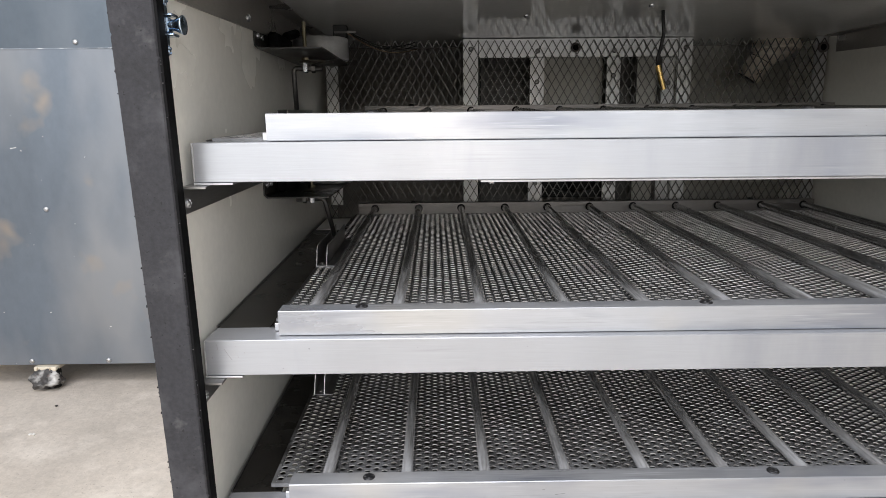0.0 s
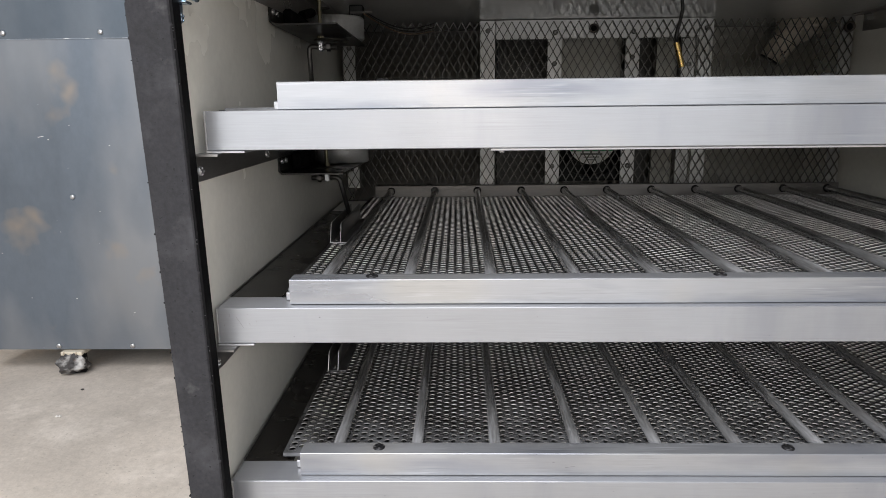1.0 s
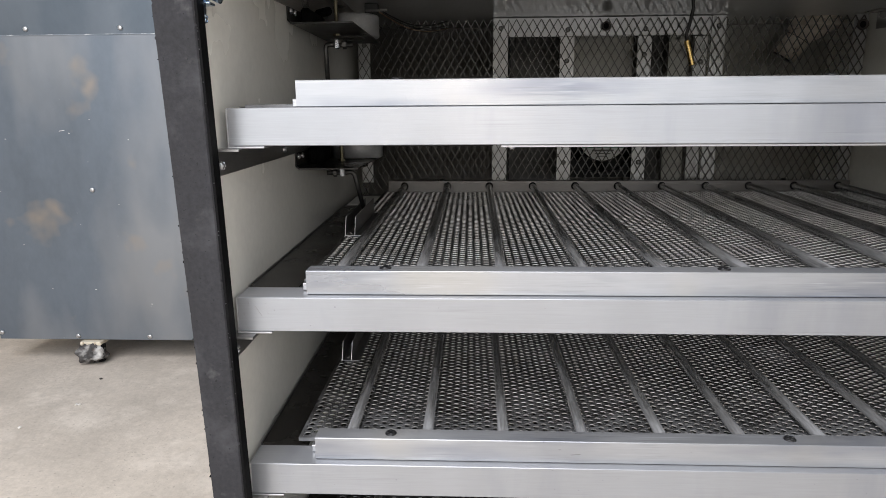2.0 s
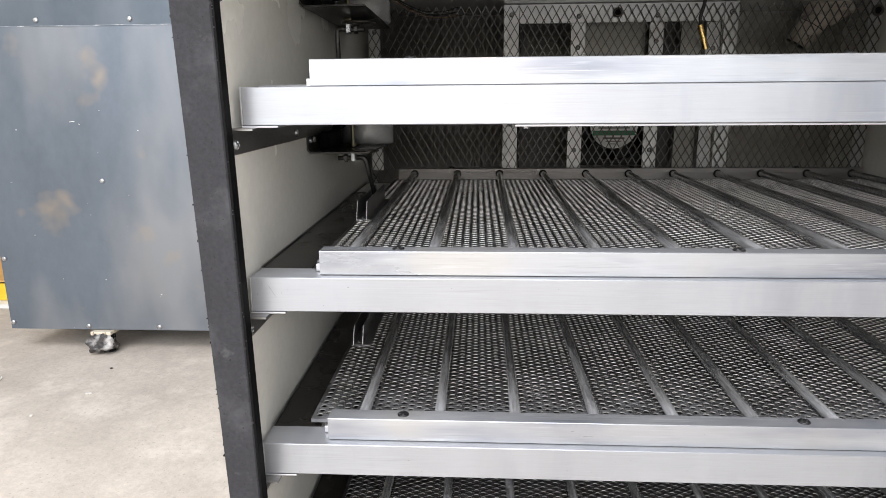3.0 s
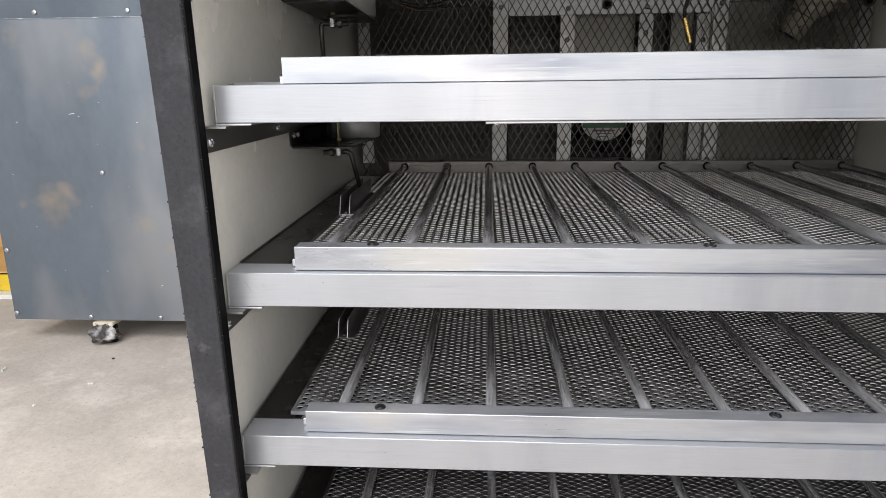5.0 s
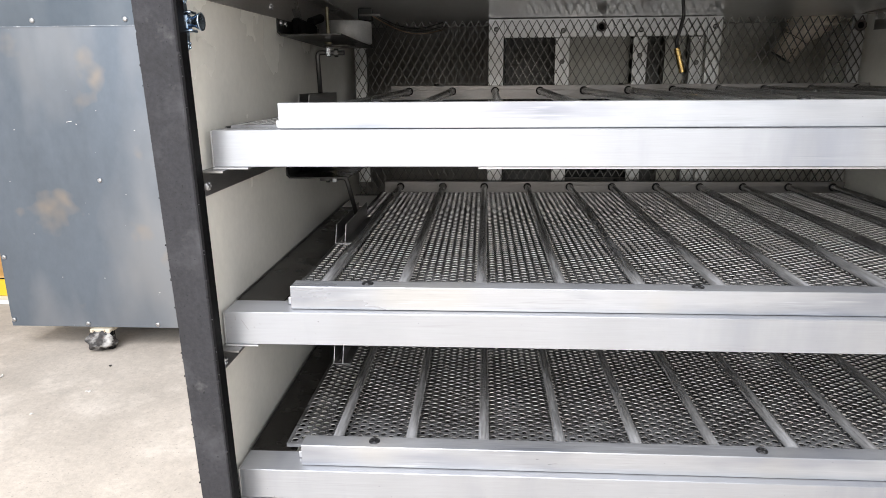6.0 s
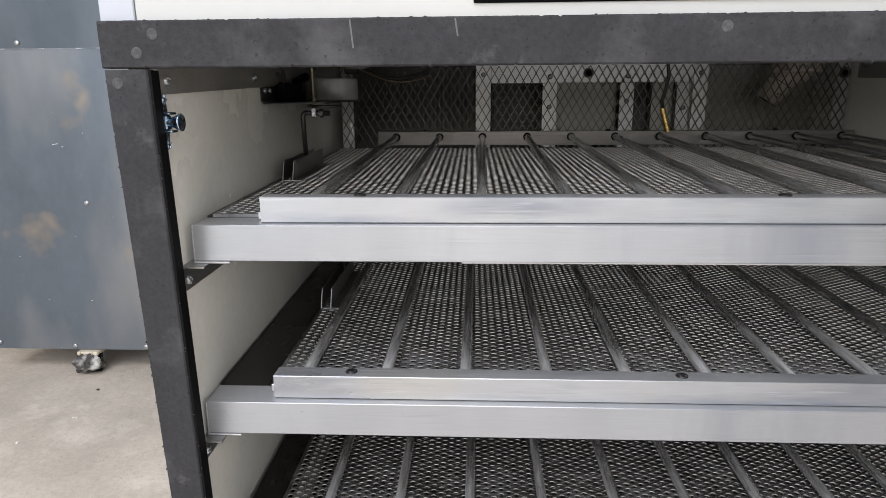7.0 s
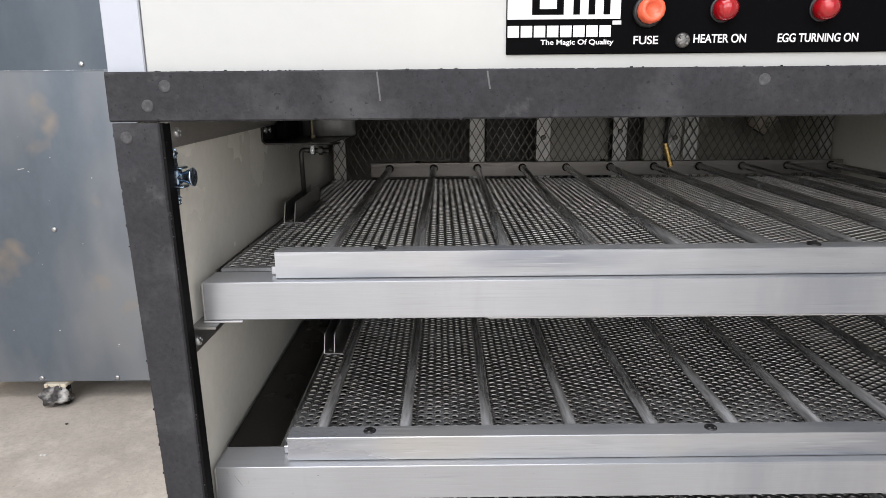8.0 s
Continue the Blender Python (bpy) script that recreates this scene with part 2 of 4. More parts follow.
MOTOR_GREY = surface("motor_can", (0.56, 0.565, 0.57), 0.42, 0.35, 0.1, 20, 300, 0.08, stain_tint=(0.25, 0.24, 0.23), stain_amount=0.5, stain_scale=25)
BRASS = surface("brass", (0.56, 0.39, 0.15), 0.30, 1.0, 0.1, 60, 300, 0.05)
YELLOW_ZINC = surface("yellow_zinc", (0.24, 0.215, 0.15), 0.35, 1.0, 0.15, 60, 300, 0.1)
DARK_STEEL = surface("dark_steel", (0.12, 0.115, 0.11), 0.4, 0.9, 0.15, 60, 300, 0.1)
PVC = surface("white_pvc", (0.80, 0.72, 0.62), 0.36, 0.0, 0.05, 12, 200, 0.03, stain_tint=(0.62, 0.53, 0.44), stain_amount=0.4, stain_scale=14)
PVC_SHADE = surface("pvc_notch_shade", (0.40, 0.35, 0.29), 0.5, 0.0, 0.1, 12, 200, 0.03)
CABLE = surface("black_cable", (0.012, 0.012, 0.012), 0.5, 0.0, 0.1, 60, 300, 0.05)
GALV = surface("galvanised_sheet", (0.138, 0.163, 0.196), 0.42, 0.55, 0.07, 1.6, 40, 0.03, (1, 1, 0.6), stain_tint=(0.265, 0.275, 0.29), stain_amount=0.85, stain_scale=2.4, rough_var=0.16, broad=(1.5, 1, 0.6), blotch=(0.33, 0.275, 0.215), blotch_scale=4.2, blotch_from=0.62, cloud=True, specks=(0.62, 0.63, 0.65), speck_scale=90, speck_from=0.81)
# darker copy for the upper sheet: the dim roof it mirrors is painted in
GALV_TOP = surface("galvanised_dim_reflection", (0.088, 0.108, 0.132), 0.42, 0.5, 0.07, 1.6, 40, 0.03, (1, 1, 0.6), stain_tint=(0.17, 0.19, 0.215), stain_amount=0.7, stain_scale=2.2, rough_var=0.16, broad=(1.5, 1, 0.6), cloud=True)
CHIPPED = surface("chipped_edge", (0.20, 0.23, 0.27), 0.5, 0.4, 0.2, 30, 300, 0.1, stain_tint=(0.75, 0.76, 0.78), stain_amount=0.95, stain_scale=34)
RUST = surface("rust_bloom", (0.35, 0.24, 0.16), 0.5, 0.3, 0.3, 20, 200, 0.1)
CONCRETE = surface("concrete_floor", (0.51, 0.46, 0.405), 0.80, 0.0, 0.14, 3.0, 60, 0.6, stain_tint=(0.76, 0.70, 0.63), stain_amount=0.8, stain_scale=3.2, spec=0.3, bump_dist=0.003, blotch=(0.42, 0.385, 0.345), blotch_scale=9, blotch_from=0.63, specks=(0.38, 0.345, 0.30), speck_scale=95, speck_from=0.70)
PLASTER = surface("wall_plaster", (0.70, 0.69, 0.66), 0.85, 0.0, 0.08, 1.5, 60, 0.2, spec=0.3)
ROOFING = surface("roof_sheet", (0.52, 0.52, 0.50), 0.6, 0.2, 0.1, 1.5, 40, 0.1)
YELLOW = surface("yellow_plastic", (0.72, 0.50, 0.03), 0.4, 0.0, 0.1, 8, 150, 0.05, stain_tint=(0.25, 0.18, 0.05), stain_amount=0.5, stain_scale=14)
PLY = surface("warm_board", (0.60, 0.36, 0.13), 0.55, 0.0, 0.14, 5, 90, 0.1, (8, 8, 0.7))
PAPER = surface("white_board", (0.80, 0.79, 0.76), 0.6, 0.0, 0.06, 9, 120, 0.05)
GRIME = surface("caster_grime", (0.045, 0.042, 0.042), 0.6, 0.0, 0.3, 40, 300, 0.4, stain_tint=(0.58, 0.57, 0.55), stain_amount=1.0, stain_scale=27, blotch=(0.16, 0.09, 0.07), blotch_scale=60, blotch_from=0.62, cloud=True)
CREAM = surface("cream_paint", (0.62, 0.56, 0.45), 0.5, 0.0, 0.15, 30, 300, 0.1, stain_tint=(0.35, 0.29, 0.21), stain_amount=0.6, stain_scale=40)
CASTER_STEEL = surface("caster_plate", (0.55, 0.47, 0.36), 0.5, 0.5, 0.2, 30, 300, 0.1)
LABEL_WHITE = surface("label_white", (0.90, 0.91, 0.90), 0.4, 0.0, 0.03, 40, 200, 0.0)
LABEL_GREY = surface("label_grey", (0.18, 0.18, 0.18), 0.5, 0.0, 0.1, 40, 200, 0.0)
LABEL_GREEN = surface("label_green", (0.02, 0.20, 0.075), 0.4, 0.0, 0.06, 40, 200, 0.0)
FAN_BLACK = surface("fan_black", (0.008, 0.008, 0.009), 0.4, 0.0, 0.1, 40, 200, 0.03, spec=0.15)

# ---- small builders ----
SHARED = {}


def mesh_of(bm, name, material, smooth=None):
    if smooth is not None:
        for f in bm.faces:
            f.smooth = True
        for e in bm.edges:
            if len(e.link_faces) == 2 and e.calc_face_angle(0) > radians(smooth):
                e.smooth = False
    me = bpy.data.meshes.new(name)
    bm.to_mesh(me)
    bm.free()
    me.materials.append(material)
    return me


def part(name, bm, material, parent, label="", smooth=None):
    """One mesh object under a thing or a part; bm may be a bmesh or mesh data to share."""
    me = mesh_of(bm, name, material, smooth) if isinstance(bm, bmesh.types.BMesh) else bm
    ob = new(name, me)
    if parent is not None:
        ob.parent = parent
    return tagged(ob, label)


def thing(name, at, label, category, group="", kind=""):
    ob = new(name)
    ob.location = at
    ob.empty_display_size = 0.02
    return tagged(ob, label, category, group, kind)


def box(bm, x0, x1, y0, y1, z0, z1, bevel=0.0, seg=1):
    vs = bmesh.ops.create_cube(bm, size=1.0)["verts"]
    for v in vs:
        v.co = Vector((x0 + (v.co.x + 0.5) * (x1 - x0), y0 + (v.co.y + 0.5) * (y1 - y0), z0 + (v.co.z + 0.5) * (z1 - z0)))
    if bevel:
        es = list({e for v in vs for e in v.link_edges})
        bmesh.ops.bevel(bm, geom=es, offset=bevel, segments=seg, affect="EDGES", profile=0.5)
    return bm


def boxed(*args):
    return box(bmesh.new(), *args)


def cyl(bm, a, b, r0, r1=None, seg=16, caps=True):
    """A cylinder or cone from a to b."""
    a, b = Vector(a), Vector(b)
    r1 = r0 if r1 is None else r1
    m = Matrix.Translation((a + b) / 2) @ (b - a).to_track_quat("Z", "Y").to_matrix().to_4x4()
    bmesh.ops.create_cone(bm, cap_ends=caps, segments=seg, radius1=r0, radius2=r1, depth=(b - a).length, matrix=m)
    return bm


def lathe(bm, profile, m=Matrix(), seg=20):
    """A profile of (radius, height) turned round z, then placed by m."""
    rings = []
    for r, z in profile:
        rings.append([bm.verts.new(m @ Vector((r * math.cos(2 * math.pi * k / seg), r * math.sin(2 * math.pi * k / seg), z))) for k in range(seg)])
    for p, q in zip(rings, rings[1:]):
        for k in range(seg):
            bm.faces.new((p[k], p[(k + 1) % seg], q[(k + 1) % seg], q[k]))
    bm.faces.new(rings[0][::-1])
    bm.faces.new(rings[-1])
    return bm


def tube(bm, pts, r, seg=10):
    """A round bar swept along points."""
    pts = [Vector(p) for p in pts]
    rings, up = [], None
    for i, p in enumerate(pts):
        d = (pts[min(i + 1, len(pts) - 1)] - pts[max(i - 1, 0)]).normalized()
        side = d.orthogonal().normalized() if up is None else (up - d * up.dot(d)).normalized()
        up = side
        o = d.cross(side)
        rings.append([bm.verts.new(p + r * (math.cos(2 * math.pi * k / seg) * side + math.sin(2 * math.pi * k / seg) * o)) for k in range(seg)])
    for p, q in zip(rings, rings[1:]):
        for k in range(seg):
            bm.faces.new((p[k], p[(k + 1) % seg], q[(k + 1) % seg], q[k]))
    bm.faces.new(rings[0][::-1])
    bm.faces.new(rings[-1])
    return bm


def bend(a, corner, b, r, steps=6):
    """Points of a line from a to b, rounded at its corner."""
    a, c, b = Vector(a), Vector(corner), Vector(b)
    p, q = c + (a - c).normalized() * r, c + (b - c).normalized() * r
    return [a] + [p * (1 - t) ** 2 + c * 2 * t * (1 - t) + q * t * t for t in [k / steps for k in range(steps + 1)]] + [b]


def extrude_profile(bm, profile, axis, a, b):
    """A closed outline in the two other axes, drawn along one axis from a to b."""
    def at(p, s):
        u, v = p
        return Vector({"x": (s, u, v), "y": (u, s, v), "z": (u, v, s)}[axis])
    lo = [bm.verts.new(at(p, a)) for p in profile]
    hi = [bm.verts.new(at(p, b)) for p in profile]
    k = len(profile)
    for i in range(k):
        bm.faces.new((lo[i], lo[(i + 1) % k], hi[(i + 1) % k], hi[i]))
    bm.faces.new(lo[::-1])
    bm.faces.new(hi)
    bmesh.ops.recalc_face_normals(bm, faces=bm.faces)
    return bm


def shared(key, make):
    if key not in SHARED:
        SHARED[key] = make()
    return SHARED[key]


def pan_screw(name, at, way, r, material, parent, label="", slot=True):
    """A domed screw head with a cross slot; way: the direction in which it faces."""
    key = ("screw", round(r, 5), material.name)
    if key not in SHARED:
        bm = bmesh.new()
        lathe(bm, [(r, 0), (r, r * 0.25), (r * 0.85, r * 0.5), (r * 0.5, r * 0.62), (r * 0.16, r * 0.64)], seg=14)
        if slot:
            # four raised quarters leave a cross-shaped recess between them
            for k in range(4):
                quarter = bmesh.ops.create_cone(bm, cap_ends=True, segments=5, radius1=r * 0.34, radius2=r * 0.20, depth=r * 0.22)["verts"]
                bmesh.ops.transform(bm, matrix=pose(0, 0, 0, 0, 0, 90 * k) @ pose(r * 0.40, r * 0.40, r * 0.62), verts=quarter)
        SHARED[key] = mesh_of(bm, name, material, 50)
    ob = part(name, SHARED[key], material, parent, label)
    ob.matrix_basis = Matrix.Translation(at) @ Vector(way).to_track_quat("Z", "Y").to_matrix().to_4x4() @ pose(0, 0, 0, 0, 0, random.uniform(0, 90))
    return ob


def lettering(name, text, x, z, y, height, width, material, parent, label=""):
    """Words as thin raised print that faces the reader, centred at x, z and fitted to a width."""
    cu = bpy.data.curves.new(name, "FONT")
    cu.body, cu.size, cu.extrude, cu.offset = text, 1.0, 0.01, 0.012
    tmp = new(name, cu)
    me = bpy.data.meshes.new_from_object(tmp.evaluated_get(bpy.context.evaluated_depsgraph_get()))
    bpy.data.objects.remove(tmp)
    co = np.array([v.co[:] for v in me.vertices])
    lo, hi = co.min(0), co.max(0)
    cap = 0.69
    sx, sz = width / (hi[0] - lo[0]), height / cap
    for v in me.vertices:
        px, py, pz = v.co
        v.co = Vector((x + (px - (lo[0] + hi[0]) / 2) * sx, y - 0.0003 - pz * 0.02, z + (py - cap / 2) * sz))
    me.materials.clear()
    me.materials.append(material)
    return part(name, me, material, parent, label)


# ---- the workshop ----
def flat(name, x0, x1, y0, y1, z0, z1, material, label, bevel=0.0):
    ob = new(name, mesh_of(boxed(x0, x1, y0, y1, z0, z1, bevel), name, material))
    return tagged(ob, label, "", "", "structure")


ground_bm = bmesh.new()
bmesh.ops.create_grid(ground_bm, x_segments=60, y_segments=60, size=60)
for v in ground_bm.verts:
    v.co.z = 0.0
tagged(new("floor", mesh_of(ground_bm, "floor", CONCRETE)), "dusty pale concrete workshop floor", "floor", "", "structure")
flat("wall_north", -5, 4, 4.6, 4.8, 0, 4.6, PLASTER, "plain plastered workshop wall")
flat("wall_west", -5.2, -5, -4.2, 4.8, 0, 4.6, PLASTER, "plain plastered workshop wall")
flat("wall_east", 4, 4.2, -4.2, 4.8, 0, 4.6, PLASTER, "plain plastered workshop wall")
front = bmesh.new()
# slim post at x 0.37: unseen, added to split the lamps' reflections
box(front, -5.2, -3.6, -4.2, -4.0, 0, 4.6), box(front, 3.1, 4.2, -4.2, -4.0, 0, 4.6), box(front, -3.6, 3.1, -4.2, -4.0, 4.45, 4.6), box(front, 0.37, 0.50, -4.2, -4.0, 0, 4.45)
tagged(new("wall_south", mesh_of(front, "wall_south", PLASTER)), "plastered wall with a wide open doorway", "wall", "", "structure")
# unseen roof; its opening is made for the overhead fill lamp
roof = bmesh.new()
for x0, x1, y0, y1 in ((-5.2, -3.1, -4.2, 4.8), (1.3, 4.2, -4.2, 4.8), (-3.1, 1.3, -4.2, -3.1), (-3.1, 1.3, 0.5, 4.8)):
    box(roof, x0, x1, y0, y1, 4.6, 4.75)
tagged(new("ceiling", mesh_of(roof, "ceiling", ROOFING)), "unseen sheet roof, left open below the added overhead lamp", "roof", "", "structure")

# ---- the incubator cabinet ----
XL, XR = -0.0065, 0.941          # inner faces of the side walls
TOP = 1.166                     # underside of the ceiling panel
FRONT = -0.022                  # front of the wall panels
cabinet = thing("incubator_cabinet", (0, 0, 0), "white insulated egg incubator cabinet with its door off", "incubator")


def c_part(name, bm, material, label="", smooth=None):
    return part(name, bm, material, cabinet, label, smooth)


c_part("side_panel", box(boxed(-0.027, XL, FRONT, 0.86, 0.0, 1.1402, 0.001), -0.042, XL, FRONT, 0.86, 1.1404, 1.45, 0.001), PANEL_IN, "pale grey coated inner wall panel")
c_part("side_panel", boxed(XR, 0.979, FRONT, 0.86, 0.0, 1.45, 0.001), PANEL_IN, "pale grey coated inner wall panel")
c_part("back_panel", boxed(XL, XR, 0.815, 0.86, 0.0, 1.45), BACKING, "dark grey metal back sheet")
c_part("back_lining", boxed(0.690, XR - 0.001, 0.811, 0.8145, 0.80, TOP - 0.001), BAFFLE, "pale grey lining behind the mesh")
lid = c_part("ceiling_panel", boxed(XL, XR, FRONT, 0.813, TOP, 1.215), PANEL_TOP, "glossy coated sheet ceiling")
# unseen panel, added dark so that the holes above look black
c_part("bottom_panel", boxed(XL, XR, FRONT + 0.004, 0.813, 0.385, 0.425), BACKING, "unseen dark sheet added to keep the tray holes black")
c_part("plinth_panel", boxed(XL, XR, FRONT, FRONT + 0.003, 0.0, 0.405), WHITE, "white sheet below the chamber")
c_part("fascia", boxed(-0.0135, 0.979, FRONT - 0.003, FRONT - 0.0005, 1.172, 1.45, 0.0006), WHITE, "white painted sheet front above the door opening")
c_part("corner_trim", boxed(-0.0425, -0.0142, FRONT - 0.004, FRONT - 0.0005, 1.172, 1.45, 0.0008), WHITE_TRIM, "bluish white corner strip")
c_part("roof_panel", boxed(XL, XR, FRONT, 0.813, 1.41, 1.45), WHITE)


def rough_strip(length, width, thick, seed):
    """A cut strip of rubber along x, its long edges a little ragged."""
    rng = random.Random(seed)
    bm = bmesh.new()
    n = int(length / 0.0018)
    lo = [(0.0001 if rng.random() < 0.96 else 0.0013) * rng.uniform(-1, 1) for _ in range(n + 1)]
    hi = [(0.0001 if rng.random() < 0.96 else 0.0013) * rng.uniform(-1, 1) for _ in range(n + 1)]
    rows = []
    for i in range(n + 1):
        x = length * i / n
        b = 0.0012
        rows.append([bm.verts.new(p) for p in ((x, 0, lo[i]), (x, -thick + b, lo[i]), (x, -thick, lo[i] + b), (x, -thick, width + hi[i] - b), (x, -thick + b, width + hi[i]), (x, 0, width + hi[i]))])
    for p, q in zip(rows, rows[1:]):
        for k in range(6):
            bm.faces.new((p[k], p[(k + 1) % 6], q[(k + 1) % 6], q[k]))
    bm.faces.new(rows[0][::-1]), bm.faces.new(rows[-1])
    bmesh.ops.recalc_face_normals(bm, faces=bm.faces)
    return bm


GT = 0.0105
DENTS = []
g_top = c_part("gasket", rough_strip(1.021, 0.0360, GT, 1), RUBBER, "dark grey foam rubber strip across the head")
g_top.location = (-0.0415, FRONT - 0.001, 1.1365)


def strip_edges(side, z):
    """Outer and inner edge of a side strip at a height: the one beside the catch runs askew and narrows downwards."""
    if side:
        return 0.942, 0.977
    return -0.0405 + 0.012 * (1.138 - z) + 0.0165 * max(0.0, 1.10 - z), -0.0055 + 0.012 * (1.138 - z) + 0.006 * max(0.0, 1.08 - z)


for side in (0, 1):
    bm = rough_strip(1.1345, 0.0350, GT, 5 + side)
    for v in bm.verts:
        a, b = strip_edges(side, v.co.x + 0.001)
        v.co = Vector((a + (b - a) * v.co.z / 0.035, FRONT - 0.001 + v.co.y, v.co.x + 0.001))
    bmesh.ops.recalc_face_normals(bm, faces=bm.faces)
    g = c_part("gasket", bm, RUBBER, "dark grey foam rubber strip down the side")
    # black sealing lip behind the strip
    lip = bmesh.new()
    if side == 0:
        for k in range(24):
            z0, z1 = 1.135 * k / 24, 1.135 * (k + 1) / 24
            a, b = strip_edges(0, z0)[1], strip_edges(0, z1)[1]
            seg = box(bmesh.new(), 0.0002, 0.0023, FRONT - GT + 0.0002, FRONT + 0.003, z0, z1)
            seg.verts.ensure_lookup_table()
            for v in seg.verts:
                lip.verts.new((v.co.x + a + (b - a) * (v.co.z - z0) / (z1 - z0), v.co.y, v.co.z))
            lip.verts.ensure_lookup_table()
            for f in seg.faces:
                if abs(f.normal.z) < 0.5 or k in (0, 23):
                    lip.faces.new([lip.verts[len(lip.verts) - 8 + v.index] for v in f.verts])
            seg.free()
        bmesh.ops.remove_doubles(lip, verts=lip.verts, dist=1e-5)
    else:
        box(lip, 0.9386, 0.9419, FRONT - GT + 0.0002, FRONT + 0.004, 0.0, 1.1350, 0.0004)
    part("sealing_lip", lip, BLACK, g, "black sealing lip")
    if side == 0:
        for zz in (1.125,):
            DENTS.append((strip_edges(0, zz)[0] + 0.010, FRONT - GT - 0.0009, zz, g))
        # faint pressed creases down the strip
        for z0, length, across in ((0.835, 0.022, 0.46), (0.812, 0.012, 0.47), (0.715, 0.030, 0.55), (0.56, 0.024, 0.45)):
            crease = bmesh.new()
            e0, e1 = strip_edges(0, z0), strip_edges(0, z0 + length)
            ya = FRONT - GT - 0.0006
            tube(crease, [(e0[0] + (e0[1] - e0[0]) * across, ya, z0), (e1[0] + (e1[1] - e1[0]) * across - 0.0004, ya, z0 + length * 0.5), (e1[0] + (e1[1] - e1[0]) * across, ya, z0 + length)], 0.0005, 6)
            part("crease", crease, RUBBER_DENT, g, "light crease in the rubber").location.y = 0.0004
    rng = random.Random(30 + side)
    bits = bmesh.new()
    for _ in range(70):
        z, w = rng.uniform(0.05, 1.13), rng.uniform(0.0006, 0.0022)
        xe = strip_edges(side, z)[side]
        box(bits, xe - w * rng.uniform(0.2, 0.9), xe + w * rng.uniform(0.1, 0.5), FRONT - 0.009 - rng.uniform(0, 0.0015), FRONT - 0.006, z, z + w * rng.uniform(0.3, 0.9))
    tagged(part("crumbs", bits, BLACK, g, "black crumbs along the cut edge"), kind="stuff")
    flecks = bmesh.new()
    for _ in range(26):
        z, w = rng.choice((0.42, 0.66, 0.80, 0.93, 1.05)) + rng.gauss(0, 0.035), rng.uniform(0.0003, 0.0010)
        xe = strip_edges(0, z)[1] + rng.uniform(0.0003, 0.0015) if side == 0 else 0.9400
        box(flecks, xe, xe + w, FRONT - GT - 0.0002, FRONT - GT + 0.0004, z, z + w * rng.uniform(0.5, 1.6))
    tagged(part("flecks", flecks, RUBBER_DENT, g, "pale flecks stuck on the lip"), kind="stuff")


def dent(x, y, z, parent):
    """A screw sunk under the rubber: a pale worn dimple."""
    def make():
        bm = bmesh.new()
        lathe(bm, [(0.0047, 0.0), (0.0042, 0.0004), (0.0024, 0.0004), (0.0015, 0.00012)], pose(0, 0, 0, 90, 0, 0), 18)
        return mesh_of(bm, "screw_dent", RUBBER_DENT, 50)
    part("screw_dent", shared("dent", make), RUBBER_DENT, parent, "worn dimple over a sunk screw").location = (x, y, z)


for x, z in ((0.002, 1.162), (-0.012, 1.148), (0.443, 1.163), (0.80, 1.16)):
    dent(x + 0.0415, -GT + 0.0001, z - 1.1365, g_top)
for spot in DENTS:
    dent(*spot)
# crumbs of rubber left along the cut edge
rng = random.Random(11)
crumbs = bmesh.new()
for _ in range(34):
    x, w = rng.uniform(0.05, 0.98), rng.uniform(0.0006, 0.0018)
    z = 0.0356 + abs(rng.gauss(0, 0.0003))
    box(crumbs, x, x + w, -0.0046 - rng.uniform(0, 0.001), -0.0036, z, z + w * rng.uniform(0.4, 0.9))
tagged(part("crumbs", crumbs, BLACK, g_top, "black crumbs along the cut edge"), kind="stuff")
for x in (0.157, 0.238):
    crease = bmesh.new()
    cyl(crease, (x + 0.0445, -GT + 0.0004, 0.0135 if x < 0.2 else 0.0215), (x + 0.0425, -GT + 0.0004, 0.0345), 0.0008, seg=8)
    part("crease", crease, surface("rubber_crease", (0.115, 0.113, 0.115), 0.6, 0, 0.1), g_top, "light crease in the rubber")

# strip under the ceiling along the side walls
for sx, sgn in ((XL, 1), (XR, -1)):
    bm = bmesh.new()
    extrude_profile(bm, [(sx, TOP), (sx, 1.1235), (sx + sgn * 0.002, 1.1235), (sx + sgn * 0.002, TOP - 0.002), (sx + sgn * 0.024, TOP - 0.002), (sx + sgn * 0.024, TOP)], "y", FRONT + 0.007, 0.66)
    for v in bm.verts:
        if v.co.z < 1.15:
            v.co.z = 1.1160 + 0.030 * (v.co.y + 0.015)
    rail = c_part("ceiling_angle", bm, ANGLE, "bare metal angle under the ceiling")
    for yy in (-0.005, 0.215, 0.45):
        pan_screw("screw", (sx + sgn * 0.002, yy, 1.1275 + 0.03 * yy), (sgn, 0, 0), 0.0042, SCREW, rail)

for x, y in ((0.338, 0.42), (0.492, 0.341)):
    pan_screw("screw", (x, y, TOP), (0, 0, -1), 0.0045, SCREW, lid, "zinc screw in the ceiling")

# tray levels: top of each tray's front rail
LEVELS = (1.0025, 0.8295, 0.6580, 0.4865)
RAIL_H = 0.0330
RISE = 0.0165                   # the trays climb a little towards the back
